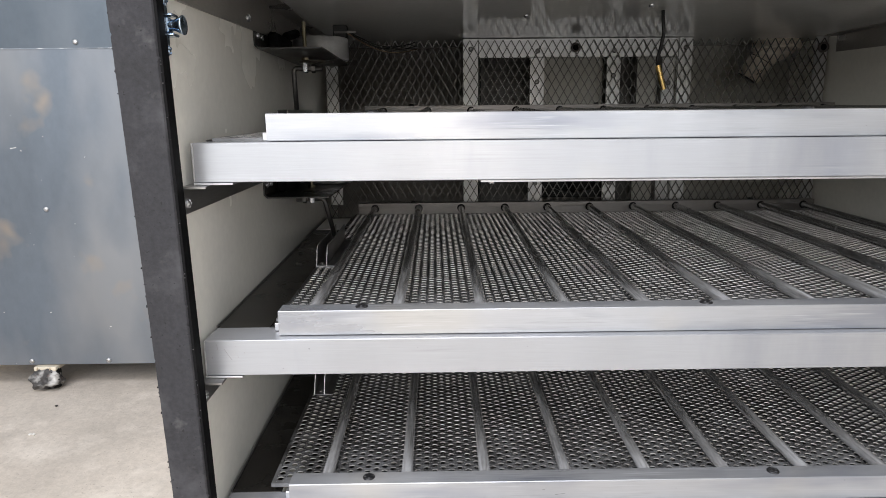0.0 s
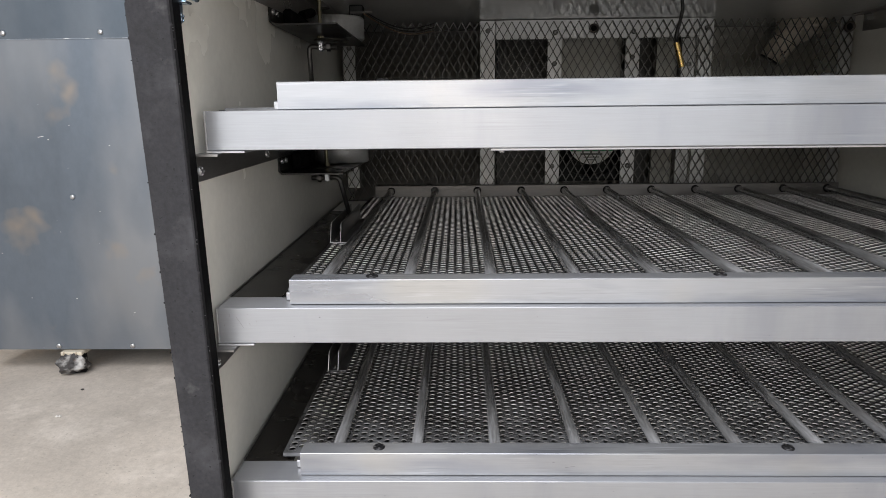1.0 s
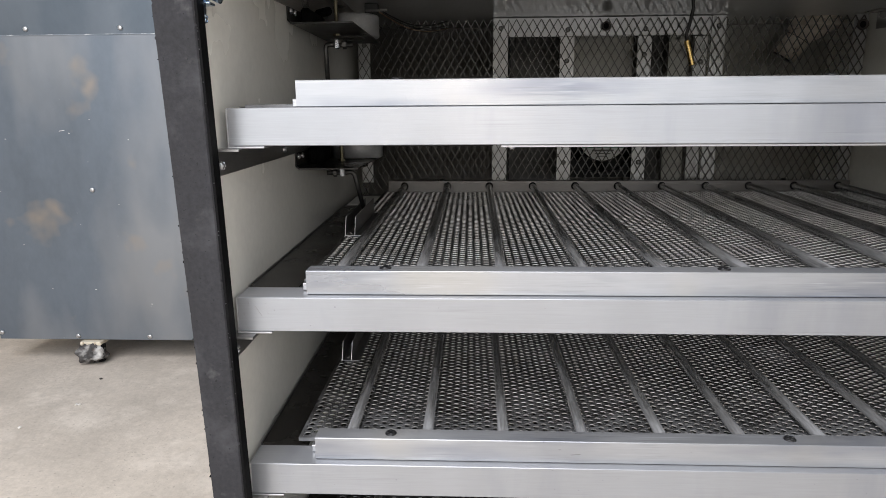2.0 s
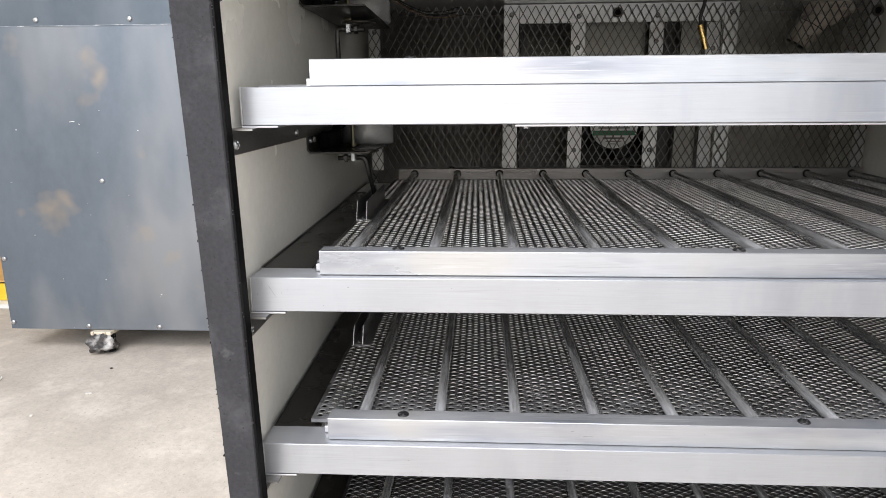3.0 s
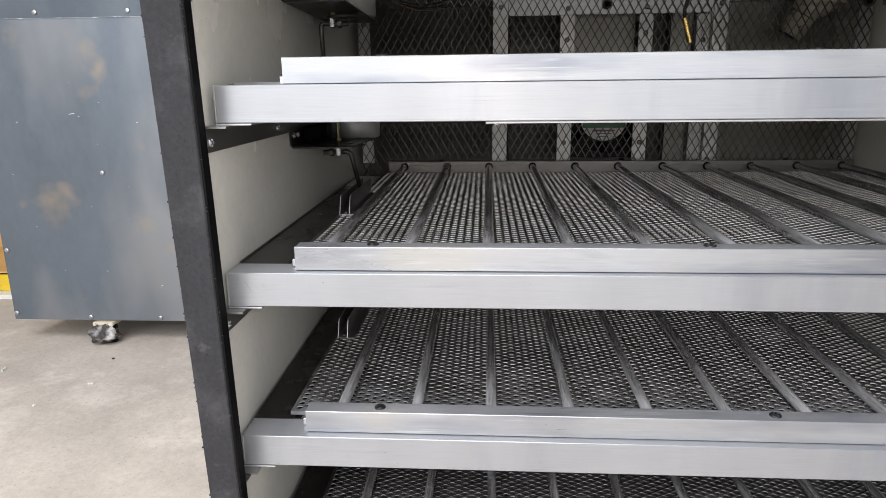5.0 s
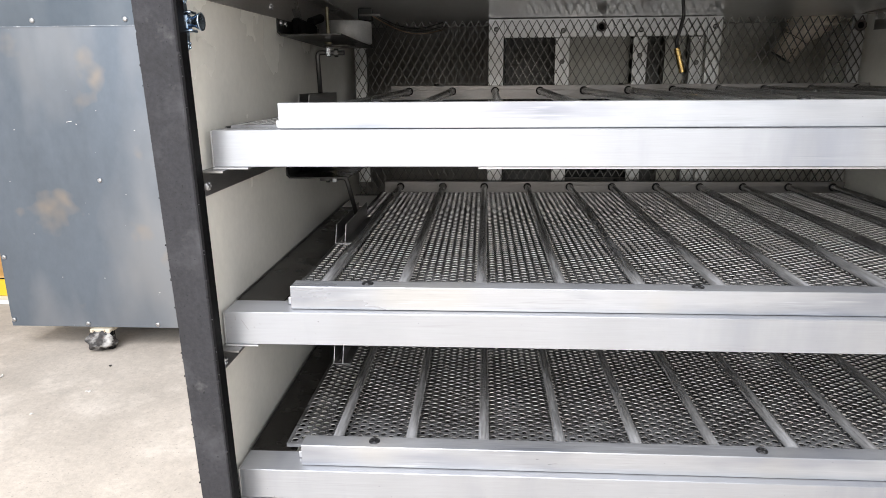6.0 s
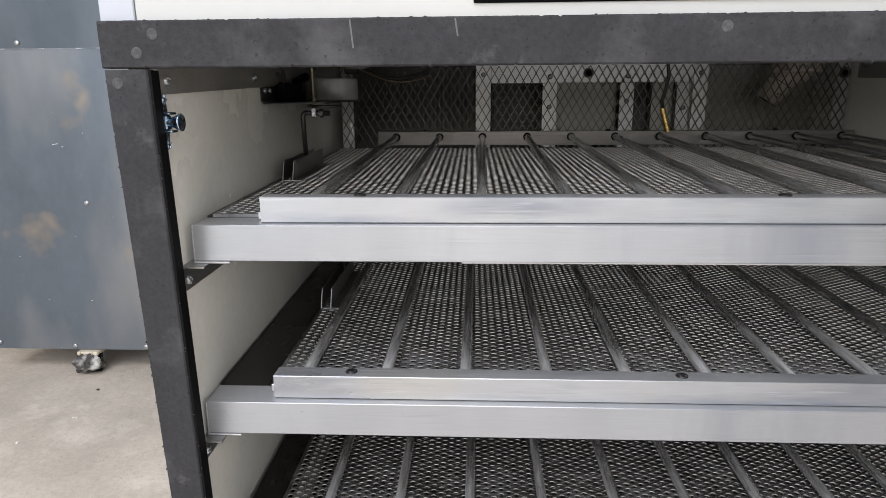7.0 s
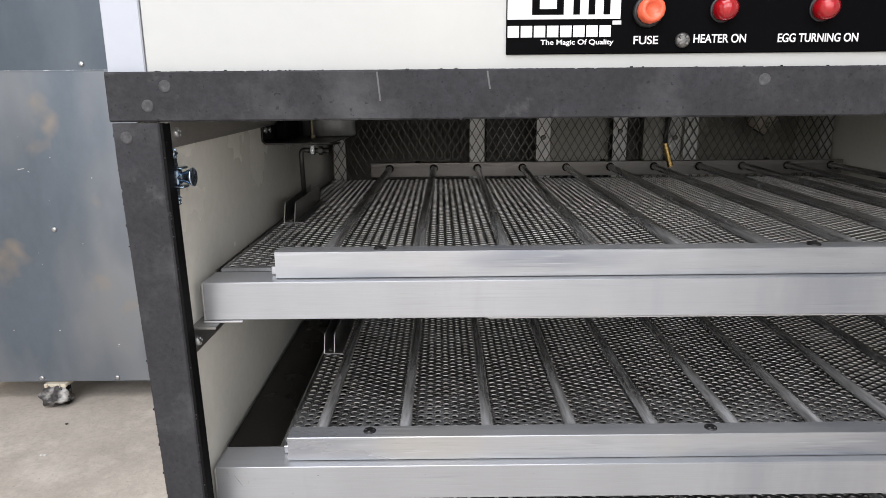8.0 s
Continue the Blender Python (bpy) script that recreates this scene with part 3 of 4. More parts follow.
for z in LEVELS:
    zt = z - RAIL_H - 0.0025
    for sx, sgn in ((XL, 1), (XR, -1)):
        bm = bmesh.new()
        extrude_profile(bm, [(sx, zt), (sx, zt - 0.0235), (sx + sgn * 0.0018, zt - 0.0235), (sx + sgn * 0.0018, zt - 0.0018), (sx + sgn * 0.021, zt - 0.0018), (sx + sgn * 0.021, zt)], "y", -0.011, 0.655)
        for v in bm.verts:
            v.co.z += RISE * max(0.0, v.co.y)
        rail = c_part("runner_rail", bm, STEEL_RAIL, "metal angle runner screwed to the side wall")
        for yy in (-0.003, 0.19, 0.40, 0.60):
            pan_screw("screw", (sx + sgn * 0.0018, yy, zt - 0.0145 + RISE * yy), (sgn, 0, 0), 0.0042, SCREW, rail)


# ---- control panel ----
PY = FRONT - 0.003
panel = thing("control_panel", (0.2530, PY, 1.1825), "black printed control panel with red lamps", "control panel")


def p_part(name, bm, material, label="", smooth=None, parent=None):
    return part(name, bm, material, parent or panel, label, smooth)


p_part("plate", boxed(0, 0.46, -0.0022, -0.0003, 0, 0.11, 0.0006), PANEL_BLACK, "glossy black plate")
F = -0.0024
p_part("emblem_field", boxed(0.0008, 0.083, F - 0.0005, F, 0.0245, 0.066), INK_WHITE, "white emblem field")
# plain dark shapes of the emblem
em = bmesh.new()
extrude_profile(em, [(0.0185, 0.0275), (0.0415, 0.0275), (0.0415, 0.060), (0.0365, 0.060), (0.0365, 0.0315), (0.0240, 0.0315), (0.0240, 0.060), (0.0185, 0.060)], "y", F - 0.0009, F - 0.0005)
p_part("emblem", em, PANEL_BLACK, "plain black emblem shape")
for x in (0.0485, 0.0595, 0.0705):
    p_part("emblem_bar", boxed(x, x + 0.0048, F - 0.0009, F - 0.0005, 0.0275, 0.060), PANEL_BLACK)
for k in range(8):   # the maker's name as plain blocks
    p_part("name_bar", boxed(0.0010 + k * 0.0096, 0.0093 + k * 0.0096, F - 0.0004, F, 0.0120, 0.0200), INK_WHITE, "plain white block")
p_part("mark_bar", boxed(0.0775, 0.0838, F - 0.0004, F, 0.0205, 0.0232), INK_WHITE)
lettering("slogan", "The Magic Of Quality", 0.0520, 0.0085, F, 0.0034, 0.0535, INK_WHITE, panel)
lettering("lettering", "FUSE", 0.1025, 0.0095, F, 0.0056, 0.0180, INK_WHITE, panel)
lettering("lettering", "HEATER ON", 0.1568, 0.0102, F, 0.0058, 0.0385, INK_WHITE, panel)
lettering("lettering", "EGG TURNING ON", 0.2290, 0.0102, F, 0.0058, 0.0590, INK_WHITE, panel)
pan_screw("screw", (0.1293, F, 0.0090), (0, -1, 0), 0.0055, SCREW_DULL, panel, "dull grey cross-head screw")


def lamp_dome(x, z):
    """A red bulb in a black socket; its pale core shows through the lens."""
    m = pose(x, F, z, 90, 0, 0)
    bm = bmesh.new()
    lathe(bm, [(0.0070, 0.0), (0.0080, 0.0025), (0.0086, 0.0060), (0.0083, 0.0095), (0.0068, 0.0128), (0.0042, 0.0150), (0.0008, 0.0157)], m, 28)
    lamp = p_part("indicator_lamp", bm, RED_LENS, "red domed indicator lamp", 60)
    ring = bmesh.new()
    lathe(ring, [(0.0090, 0.0), (0.0090, 0.0010), (0.0082, 0.0014), (0.0072, 0.0014)], m, 28)
    part("bezel", ring, SCREW_DARK, lamp, "black ring of the lamp", 40)
    core = bmesh.new()
    lathe(core, [(0.0030, 0.0010), (0.0034, 0.0070), (0.0026, 0.0105), (0.0006, 0.0115)], m, 16)
    part("core", core, LAMP_CORE, lamp, "pale red core of the lamp", 40)


lamp_dome(0.1568, 0.0300)
lamp_dome(0.2290, 0.0300)
fuse = bmesh.new()
fm = pose(0.1025, F, 0.0290, 90, 0, 0)
lathe(fuse, [(0.0112, 0), (0.0112, 0.003), (0.0100, 0.0042), (0.0092, 0.0042)], fm, 18)
holder = p_part("fuse_holder", fuse, SCREW_DARK, "black fuse socket", 40)
cap = bmesh.new()
lathe(cap, [(0.0088, 0.0040), (0.0092, 0.0060), (0.0088, 0.0140), (0.0075, 0.0150), (0.0056, 0.0150), (0.0050, 0.0132), (0.0010, 0.0130)], fm, 12)
part("cap", cap, ORANGE_CAP, holder, "orange fuse cap", 35)

# ---- door catch ----
catch = thing("door_catch", (XL, -0.0150, 1.0935), "blue-zinc roller door catch screwed beside the gasket", "latch")
bm = bmesh.new()
outline = []
for k in range(9):
    a = math.pi * k / 8
    outline.append((0.0060 * math.cos(a), 0.0185 + 0.0050 * math.sin(a)))
outline += [(-0.0078, 0.0100), (-0.0078, -0.0100)]
for k in range(9):
    a = math.pi + math.pi * k / 8
    outline.append((0.0060 * math.cos(a), -0.0185 + 0.0050 * math.sin(a)))
outline += [(0.0078, -0.0100), (0.0078, 0.0100)]
extrude_profile(bm, outline, "x", 0.0, 0.0014)
part("plate", bm, ZINC_BLUE, catch)
for zz in (0.0185, -0.0185):
    pan_screw("screw", (0.0014, 0, zz), (1, 0, 0), 0.0042, ZINC_BLUE, catch)
for zz in (-0.0085, 0.0062):
    part("arm", boxed(0.0012, 0.0105, -0.0072, 0.0050, zz, zz + 0.0022, 0.0007), ZINC_BLUE, catch)
part("spring", boxed(0.0012, 0.0062, -0.0058, 0.0040, -0.0060, 0.0058, 0.001), ZINC_BLUE, catch)
spool = bmesh.new()
lathe(spool, [(0.0048, 0.0035), (0.0042, 0.0085), (0.0046, 0.0104), (0.0064, 0.0138), (0.0074, 0.0158), (0.0074, 0.0168), (0.0060, 0.0164), (0.0030, 0.0158)], pose(0, -0.001, 0.0000, 0, 90, 0), 20)
part("roller", spool, ZINC_BLUE, catch, "", 40)

# ---- egg trays and the sliding rod grids ----
TRAY_X = (0.0012, -0.0030, -0.0025, -0.0025)
SHEET_X = (0.0050, 0.0560, 0.0400, 0.0420)
BRACKET_X = (0.0075, 0.0010, 0.0060, 0.0060)
ROD_X = (0.1105, 0.0920, 0.0950, 0.0960)
ROD_FRONT = (0.1010, 0.0885, 0.0940, 0.0950)
PITCH = 0.0803
SHEET_Z = 0.0080
REAR_TOP = (0.0430, 0.0388, 0.0388, 0.0388)
U_Y = (0.241, 0.239, 0.237, 0.24)
BACK_Y = 0.640


def perforated(width, depth, hole=0.0033, px=0.00866, py=0.0100, margin=0.0010, thick=0.0010, seg=12):
    """A sheet with staggered round holes, each one cut through it."""
    ncol, nrow = int((width - 2 * margin) / px), int((depth - 2 * margin) / py) - 1
    x0, y0 = (width - ncol * px) / 2, (depth - (nrow + 0.5) * py) / 2
    ang = np.arange(seg) * 2 * np.pi / seg
    ring = np.stack([np.cos(ang), np.sin(ang)], 1)
    rim = ring / np.abs(ring).max(1, keepdims=True) * np.array([px / 2, py / 2])
    verts, faces, base = [], [], 0
    for i in range(ncol):
        cx = x0 + (i + 0.5) * px
        off = 0.5 * (i % 2)
        for j in range(nrow):
            c = np.array([cx, y0 + (j + 0.5 + off) * py])
            outer, inner = c + rim, c + ring * hole
            verts.append(np.c_[outer, np.zeros(seg)])
            verts.append(np.c_[inner, np.zeros(seg)])
            verts.append(np.c_[inner, np.full(seg, -thick)])
            for k in range(seg):
                k2 = (k + 1) % seg
                faces.append((base + k, base + k2, base + seg + k2, base + seg + k))
                faces.append((base + seg + k, base + seg + k2, base + 2 * seg + k2, base + 2 * seg + k))
                faces.append((base + 2 * seg + k, base + 2 * seg + k2, base + 3 * seg + k2, base + 3 * seg + k))
            verts.append(np.c_[outer, np.full(seg, -thick)])
            base += 4 * seg

    def quad(xa, xb, ya, yb):
        nonlocal base
        verts.append(np.array([(xa, ya, 0), (xb, ya, 0), (xb, yb, 0), (xa, yb, 0)], float))
        faces.append((base, base + 1, base + 2, base + 3))
        base += 4
    yb = y0 + (nrow + 0.5) * py
    for i in range(ncol):
        xa = x0 + i * px
        if i % 2:
            quad(xa, xa + px, y0, y0 + py / 2)
        else:
            quad(xa, xa + px, yb - py / 2, yb)
    quad(0, width, 0, y0), quad(0, width, yb, depth), quad(0, x0, y0, yb), quad(width - x0, width, y0, yb)
    # folded lip at the front and sides
    for (xa, ya), (xb, yb2) in (((0, 0), (width, 0)), ((0, 0), (0, depth)), ((width, 0), (width, depth))):
        verts.append(np.array([(xa, ya, 0), (xb, yb2, 0), (xb, yb2, -0.0040), (xa, ya, -0.0040)], float))
        faces.append((base, base + 1, base + 2, base + 3))
        base += 4
    me = bpy.data.meshes.new("perforated_sheet")
    me.from_pydata(np.concatenate(verts).tolist(), [], faces)
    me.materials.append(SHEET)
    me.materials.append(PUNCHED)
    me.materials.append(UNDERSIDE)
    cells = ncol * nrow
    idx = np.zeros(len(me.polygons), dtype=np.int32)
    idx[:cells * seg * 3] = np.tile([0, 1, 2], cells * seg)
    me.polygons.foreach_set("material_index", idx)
    return me


def channel(bm, x0, x1, y0, y1, z0, z1, t=0.0016, bevel=0.0006):
    """A rectangular hollow bar along x, open at its ends."""
    outer = [(y0 + bevel, z0), (y1 - bevel, z0), (y1, z0 + bevel), (y1, z1 - bevel), (y1 - bevel, z1), (y0 + bevel, z1), (y0, z1 - bevel), (y0, z0 + bevel)]
    inner = [(min(max(a, y0 + t), y1 - t), min(max(b, z0 + t), z1 - t)) for a, b in outer]
    ro = [[bm.verts.new((x, a, b)) for a, b in outer] for x in (x0, x1)]
    ri = [[bm.verts.new((x, a, b)) for a, b in inner] for x in (x0, x1)]
    for k in range(8):
        k2 = (k + 1) % 8
        bm.faces.new((ro[0][k], ro[0][k2], ro[1][k2], ro[1][k]))
        bm.faces.new((ri[0][k], ri[1][k], ri[1][k2], ri[0][k2]))
        for e in (0, 1):
            bm.faces.new((ro[e][k], ri[e][k], ri[e][k2], ro[e][k2]))
    bmesh.ops.remove_doubles(bm, verts=bm.verts, dist=1e-6)
    bmesh.ops.recalc_face_normals(bm, faces=bm.faces)
    uv = bm.loops.layers.uv.new("along")
    for f in bm.faces:
        for c in f.loops:
            c[uv].uv = (c.vert.co.y + c.vert.co.z, c.vert.co.x)
    return bm


def climb(bm):
    for v in bm.verts:
        v.co.z += RISE * max(0.0, v.co.y)
    return bm


def egg_tray(k):
    z = LEVELS[k]
    t = thing("egg_tray", (TRAY_X[k], 0, z), "aluminium egg tray with a perforated sheet on side runners", "tray", "trays of the incubator")
    part("front_rail", shared("front_rail", lambda: mesh_of(channel(bmesh.new(), 0.0016, 0.9345, 0, 0.036, -RAIL_H, 0), "front_rail", ALU_BAR)), ALU_BAR, t, "wide brushed aluminium front rail")
    end = shared("end_plate", lambda: mesh_of(boxed(0.0, 0.0014, -0.0003, 0.036, -RAIL_H, 0.0, 0.0003), "end_plate", ALU))
    part("end_plate", end, ALU, t)
    part("end_plate", end, ALU, t).location.x = 0.9347
    part("flange", shared("flange", lambda: mesh_of(climb(boxed(0.0, 0.0330, -0.001, 0.60, -RAIL_H - 0.0022, -RAIL_H - 0.0004, 0.0004)), "flange", ALU)), ALU, t, "thin folded flange under the rail")
    part("flange", SHARED["flange"], ALU, t).location.x = 0.903
    side = shared("side_rail", lambda: mesh_of(climb(box(boxed(0.0004, 0.050, 0.0362, 0.640, -0.0024, -0.0006, 0.0004), 0.0004, 0.0021, 0.0362, 0.640, -RAIL_H, -0.0025)), "side_rail", RAIL_SHADE))
    part("side_rail", side, RAIL_SHADE, t, "side rail of the tray with its dark reflection put in the colour")
    part("side_rail", side, RAIL_SHADE, t).location.x = 0.886
    edge_line = shared("rail_edge", lambda: mesh_of(climb(boxed(-0.0008, 0.0002, 0.0380, 0.640, -0.0040, 0.0008)), "rail_edge", STEEL_RAIL))
    part("rail_edge", edge_line, STEEL_RAIL, t, "thin bright edge of the side rail")
    part("rail_edge", edge_line, STEEL_RAIL, t).location.x = 0.9362
    # rear rail takes the same painted shade, so the holes stay dark
    part("rear_rail", shared("rear_rail", lambda: mesh_of(climb(channel(bmesh.new(), 0.0016, 0.9345, 0.6402, 0.662, -RAIL_H, -0.001)), "rear_rail", RAIL_SHADE)), RAIL_SHADE, t)
    # no real part: a pale plate imitates the wall mirrored in the rail
    gusset = shared("gusset", lambda: mesh_of(climb(boxed(0.0030, 0.0480, 0.530, 0.638, 0.0000, 0.0010, 0.0003)), "gusset", PAPER))
    part("gusset", gusset, PAPER, t, "pale plate added for the bright reflection at the rail's rear end")
    part("gusset", gusset, PAPER, t).location.x = 0.886
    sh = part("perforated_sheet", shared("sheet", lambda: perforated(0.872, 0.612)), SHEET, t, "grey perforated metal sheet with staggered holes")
    sh.location = (SHEET_X[k], 0.0375, SHEET_Z - (0.0050 if k == 0 else 0.0))
    sh.rotation_euler = (math.atan(RISE), 0, 0)
    u = part("turning_bracket", shared("u_bracket", lambda: mesh_of(u_bracket(0.165), "turning_bracket", STEEL_RAIL)), STEEL_RAIL, sh, "folded metal channel that the crank pushes")
    u.location = (BRACKET_X[k], U_Y[k] - 0.0375, 0.0004)
    pan_screw("screw", u.location + Vector((0.0070, 0.0085, 0.0010)), (0, 0, 1), 0.0030, SCREW_DULL, sh)
    edge = bmesh.new()
    box(edge, -0.0002, 0.0240, -0.0010, -0.0002, 0, 0.0010)
    for x in (0.0, 0.0125):
        extrude_profile(edge, [(-0.001, 0.0011), (-0.0002, 0.0011), (0.0098, 0.0222), (0.0090, 0.0222)], "x", x, x + 0.0010)
    part("cut_edge", shared("cut_edge", lambda: mesh_of(edge, "cut_edge", ALU)), ALU, sh, "bright sheared edge").location = u.location
    return t


def rod_mesh():
    bm = bmesh.new()
    n, r, length = 16, 0.0056, BACK_Y - 0.030
    # a thin-walled tube whose front end is pressed a little flat
    rows = [(0.0, 0.90), (0.02, 0.94), (0.05, 1.0), (length, 1.0)]
    rings = []
    for y, squash in rows:
        rings.append([bm.verts.new((r * (2 - squash) * math.cos(2 * math.pi * i / n), y, r * squash * math.sin(2 * math.pi * i / n))) for i in range(n)])
    for p, q in zip(rings, rings[1:]):
        for i in range(n):
            bm.faces.new((p[i], p[(i + 1) % n], q[(i + 1) % n], q[i]))
    bm.faces.new(rings[0][::-1]), bm.faces.new(rings[-1])
    bmesh.ops.recalc_face_normals(bm, faces=bm.faces)
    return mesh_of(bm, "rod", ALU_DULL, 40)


def collar_mesh():
    bm = bmesh.new()
    lathe(bm, [(0.0070, 0.0), (0.0074, 0.0010), (0.0070, 0.0016), (0.0058, 0.0016)], pose(0, 0, 0, 90, 0, 0), 16)
    return mesh_of(bm, "collar", BLACK, 40)


def u_bracket(length):
    """A folded U channel with sloped front corners."""
    bm = bmesh.new()
    h, w, t = 0.024, 0.0235, 0.0010
    box(bm, 0, w, 0, length, 0, t)
    for x in (0.0, 0.0125):
        extrude_profile(bm, [(0.0, t), (length, t), (length, h), (0.011, h)], "x", x, x + t)
    return bm


SCREWS = ((0.151, 0.527), (0.136, 0.452), (0.137, 0.530), (0.137, 0.53))


def rod_grid(k):
    z = LEVELS[k]
    g = thing("rod_grid", (0, 0, z), "sliding frame of grey aluminium rods on the tray", "egg turner", "rod grids of the trays")
    x0 = 0.0622
    part("front_bar", shared("front_bar", lambda: mesh_of(channel(bmesh.new(), x0, 0.886, 0.0092, 0.0300, 0.0006, 0.0236), "front_bar", FRONT_BAR)), FRONT_BAR, g, "brushed aluminium front bar")
    for x in (x0 - 0.0072, 0.8862):
        part("tongue", shared("tongue", lambda: mesh_of(boxed(0.0, 0.0070, 0.0225, 0.0300, 0.0006, 0.0080, 0.0006), "tongue", ALU)), ALU, g, "short aluminium tongue beside the bar").location.x = x
    left, right = ROD_X[k] - (0.033 if k == 0 else 0.031), ROD_X[k] + PITCH * 10 + 0.022
    rear = channel(bmesh.new(), left, right, BACK_Y, BACK_Y + 0.014, SHEET_Z + 0.0100, REAR_TOP[k])
    box(rear, left, right, BACK_Y - 0.0012, BACK_Y - 0.0001, REAR_TOP[k] - 0.0075, REAR_TOP[k] + 0.0002, 0.0003)
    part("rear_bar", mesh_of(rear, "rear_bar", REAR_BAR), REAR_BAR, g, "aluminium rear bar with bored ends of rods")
    rod = shared("rod", rod_mesh)
    col = shared("collar", collar_mesh)
    rng = random.Random(20 + k)
    for i in range(11):
        x = ROD_X[k] + PITCH * i + rng.uniform(-0.0012, 0.0012)
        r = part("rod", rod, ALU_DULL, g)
        fx = x - ROD_X[k] + ROD_FRONT[k] + rng.uniform(-0.001, 0.001) - 0.0012 * i * (k > 0)
        r.location = (fx, 0.0297, 0.0160)
        r.rotation_euler = (math.atan2(REAR_TOP[k] - 0.0255, BACK_Y - 0.03), 0, math.atan2(fx - x, BACK_Y - 0.03))
        part("collar", col, BLACK, g).location = (x, BACK_Y - 0.0013, REAR_TOP[k] - 0.0095)
    for x in SCREWS[k]:
        pan_screw("screw", (x, 0.0205, 0.0236), (0, 0, 1), 0.0058, SCREW_DARK, g, "black screw head").scale.z = 0.55
    for x in (0.162, 0.50, 0.80):
        pan_screw("screw", (x, BACK_Y + 0.007, REAR_TOP[k]), (0, 0, 1), 0.0050, SCREW_DARK, g)
    return g


for k in range(4):
    tray = egg_tray(k)
    rod_grid(k)
    if k == 0:
        part("under_strip", boxed(0.242, 0.90, 0.004, 0.030, -RAIL_H - 0.0024, -RAIL_H - 0.0004, 0.0003), ALU, tray, "thin strip under the front rail")
        pan_screw("screw", (0.252, 0.012, -RAIL_H - 0.0024), (0, 0, -1), 0.0030, SCREW, tray)
    if k == 1:
        for x, z, length, turn in ((0.012, -0.006, 0.005, 84), (0.021, -0.013, 0.012, 58), (0.030, -0.015, 0.002, 75), (0.007, -0.016, 0.002, 85), (0.036, -0.012, 0.002, 70)):
            sc = part("scratch", shared(("scratch", length), lambda: mesh_of(boxed(-length / 2, length / 2, -0.0002, 0.0, -0.00012, 0.00012), "scratch", STEEL_RAIL)), STEEL_RAIL, tray)
            sc.matrix_basis = Matrix.Translation((x, 0, z)) @ Matrix.Rotation(radians(turn), 4, "Y")


# ---- turning motors on the wall ----
def turning_motor(z, foot, way):
    """z: the bracket's plate; foot: where the push rod ends; way: the side of the clamp on which the rod hangs."""
    m = thing("turning_motor", (XL, 0.24, z), "grey geared motor on a metal bracket with crank rod", "motor", "egg turning motors")
    bm = bmesh.new()
    extrude_profile(bm, [(0.0, 0.030), (0.0, 0.004), (0.004, 0.0), (0.080, 0.0), (0.080, 0.0018), (0.0048, 0.0018), (0.0018, 0.0048), (0.0018, 0.030)], "y", 0.0, 0.24)
    part("bracket", bm, BRACKET, m, "dark folded steel bracket")
    for yy in (0.012, 0.030):
        pan_screw("screw", (0.0018, yy, 0.016), (1, 0, 0), 0.0036, SCREW, m)
    can = bmesh.new()
    lathe(can, [(0.0375, 0.0), (0.0395, 0.0020), (0.0395, 0.0290), (0.0380, 0.0312), (0.012, 0.0315)], pose(0.0470, 0.185, 0.0022), 36)
    part("can", can, MOTOR_GREY, m, "grey round motor can", 40)
    term = bmesh.new()
    box(term, 0.004, 0.016, 0.050, 0.140, 0.0022, 0.026, 0.003), cyl(term, (0.012, 0.120, 0.028), (0.019, 0.150, 0.036), 0.006, seg=12)
    part("terminal_block", term, BLACK, m, "black terminal block with lead")
    thr = bmesh.new()
    cyl(thr, (0.038, 0.110, -0.012), (0.038, 0.110, 0.046), 0.0024, seg=10)
    for i in range(22):
        cyl(thr, (0.038, 0.110, -0.010 + i * 0.0025), (0.038, 0.110, -0.0088 + i * 0.0025), 0.0029, seg=10)
    part("threaded_rod", thr, YELLOW_ZINC, m, "yellow-zinc threaded rod")
    for zz in (0.0024, -0.0032):
        nut = bmesh.new()
        cyl(nut, (0.038, 0.110, zz), (0.038, 0.110, zz + 0.0032), 0.0052, seg=6)
        part("nut", nut, YELLOW_ZINC, m)
    cam_disc = bmesh.new()
    lathe(cam_disc, [(0.0225, -0.0066), (0.0240, -0.0058), (0.0240, -0.0044), (0.0225, -0.0037)], pose(0.0500, 0.122, 0.0), 28)
    part("crank_disc", cam_disc, CRANK, m, "worn steel crank disc under the bracket", 40)
    clamp = boxed(0.0345, 0.0415, 0.106, 0.114, -0.020, -0.0065, 0.0012)
    part("clamp", clamp, SCREW, m, "bright rod clamp")
    bolt = bmesh.new()
    cyl(bolt, (0.038 - way * 0.022, 0.110, -0.0145), (0.038 - way * 0.0036, 0.110, -0.0145), 0.0034, seg=12)
    cyl(bolt, (0.038 - way * 0.013, 0.110, -0.0145), (0.038 - way * 0.008, 0.110, -0.0145), 0.0058, seg=6)
    part("clamp_bolt", bolt, DARK_STEEL, m)
    f = Vector(foot) - Vector((XL, 0.24, z))
    push = bmesh.new()
    tube(push, bend((0.038 + way * 0.0036, 0.110, -0.0145), (0.038 + way * 0.0165, 0.110, -0.0125), f, 0.008), 0.0033, 10)
    part("push_rod", push, DARK_STEEL, m, "bent dark steel push rod", 50)
    return m


turning_motor(1.1035, (0.0165, 0.352, LEVELS[0] + SHEET_Z + 0.004), -1)
turning_motor(0.9270, (0.0615, 0.36, LEVELS[1] + SHEET_Z + 0.010), 1)

switch = thing("limit_switch", (0.060, 0.50, TOP), "dark switch under the ceiling with loose leads", "switch")
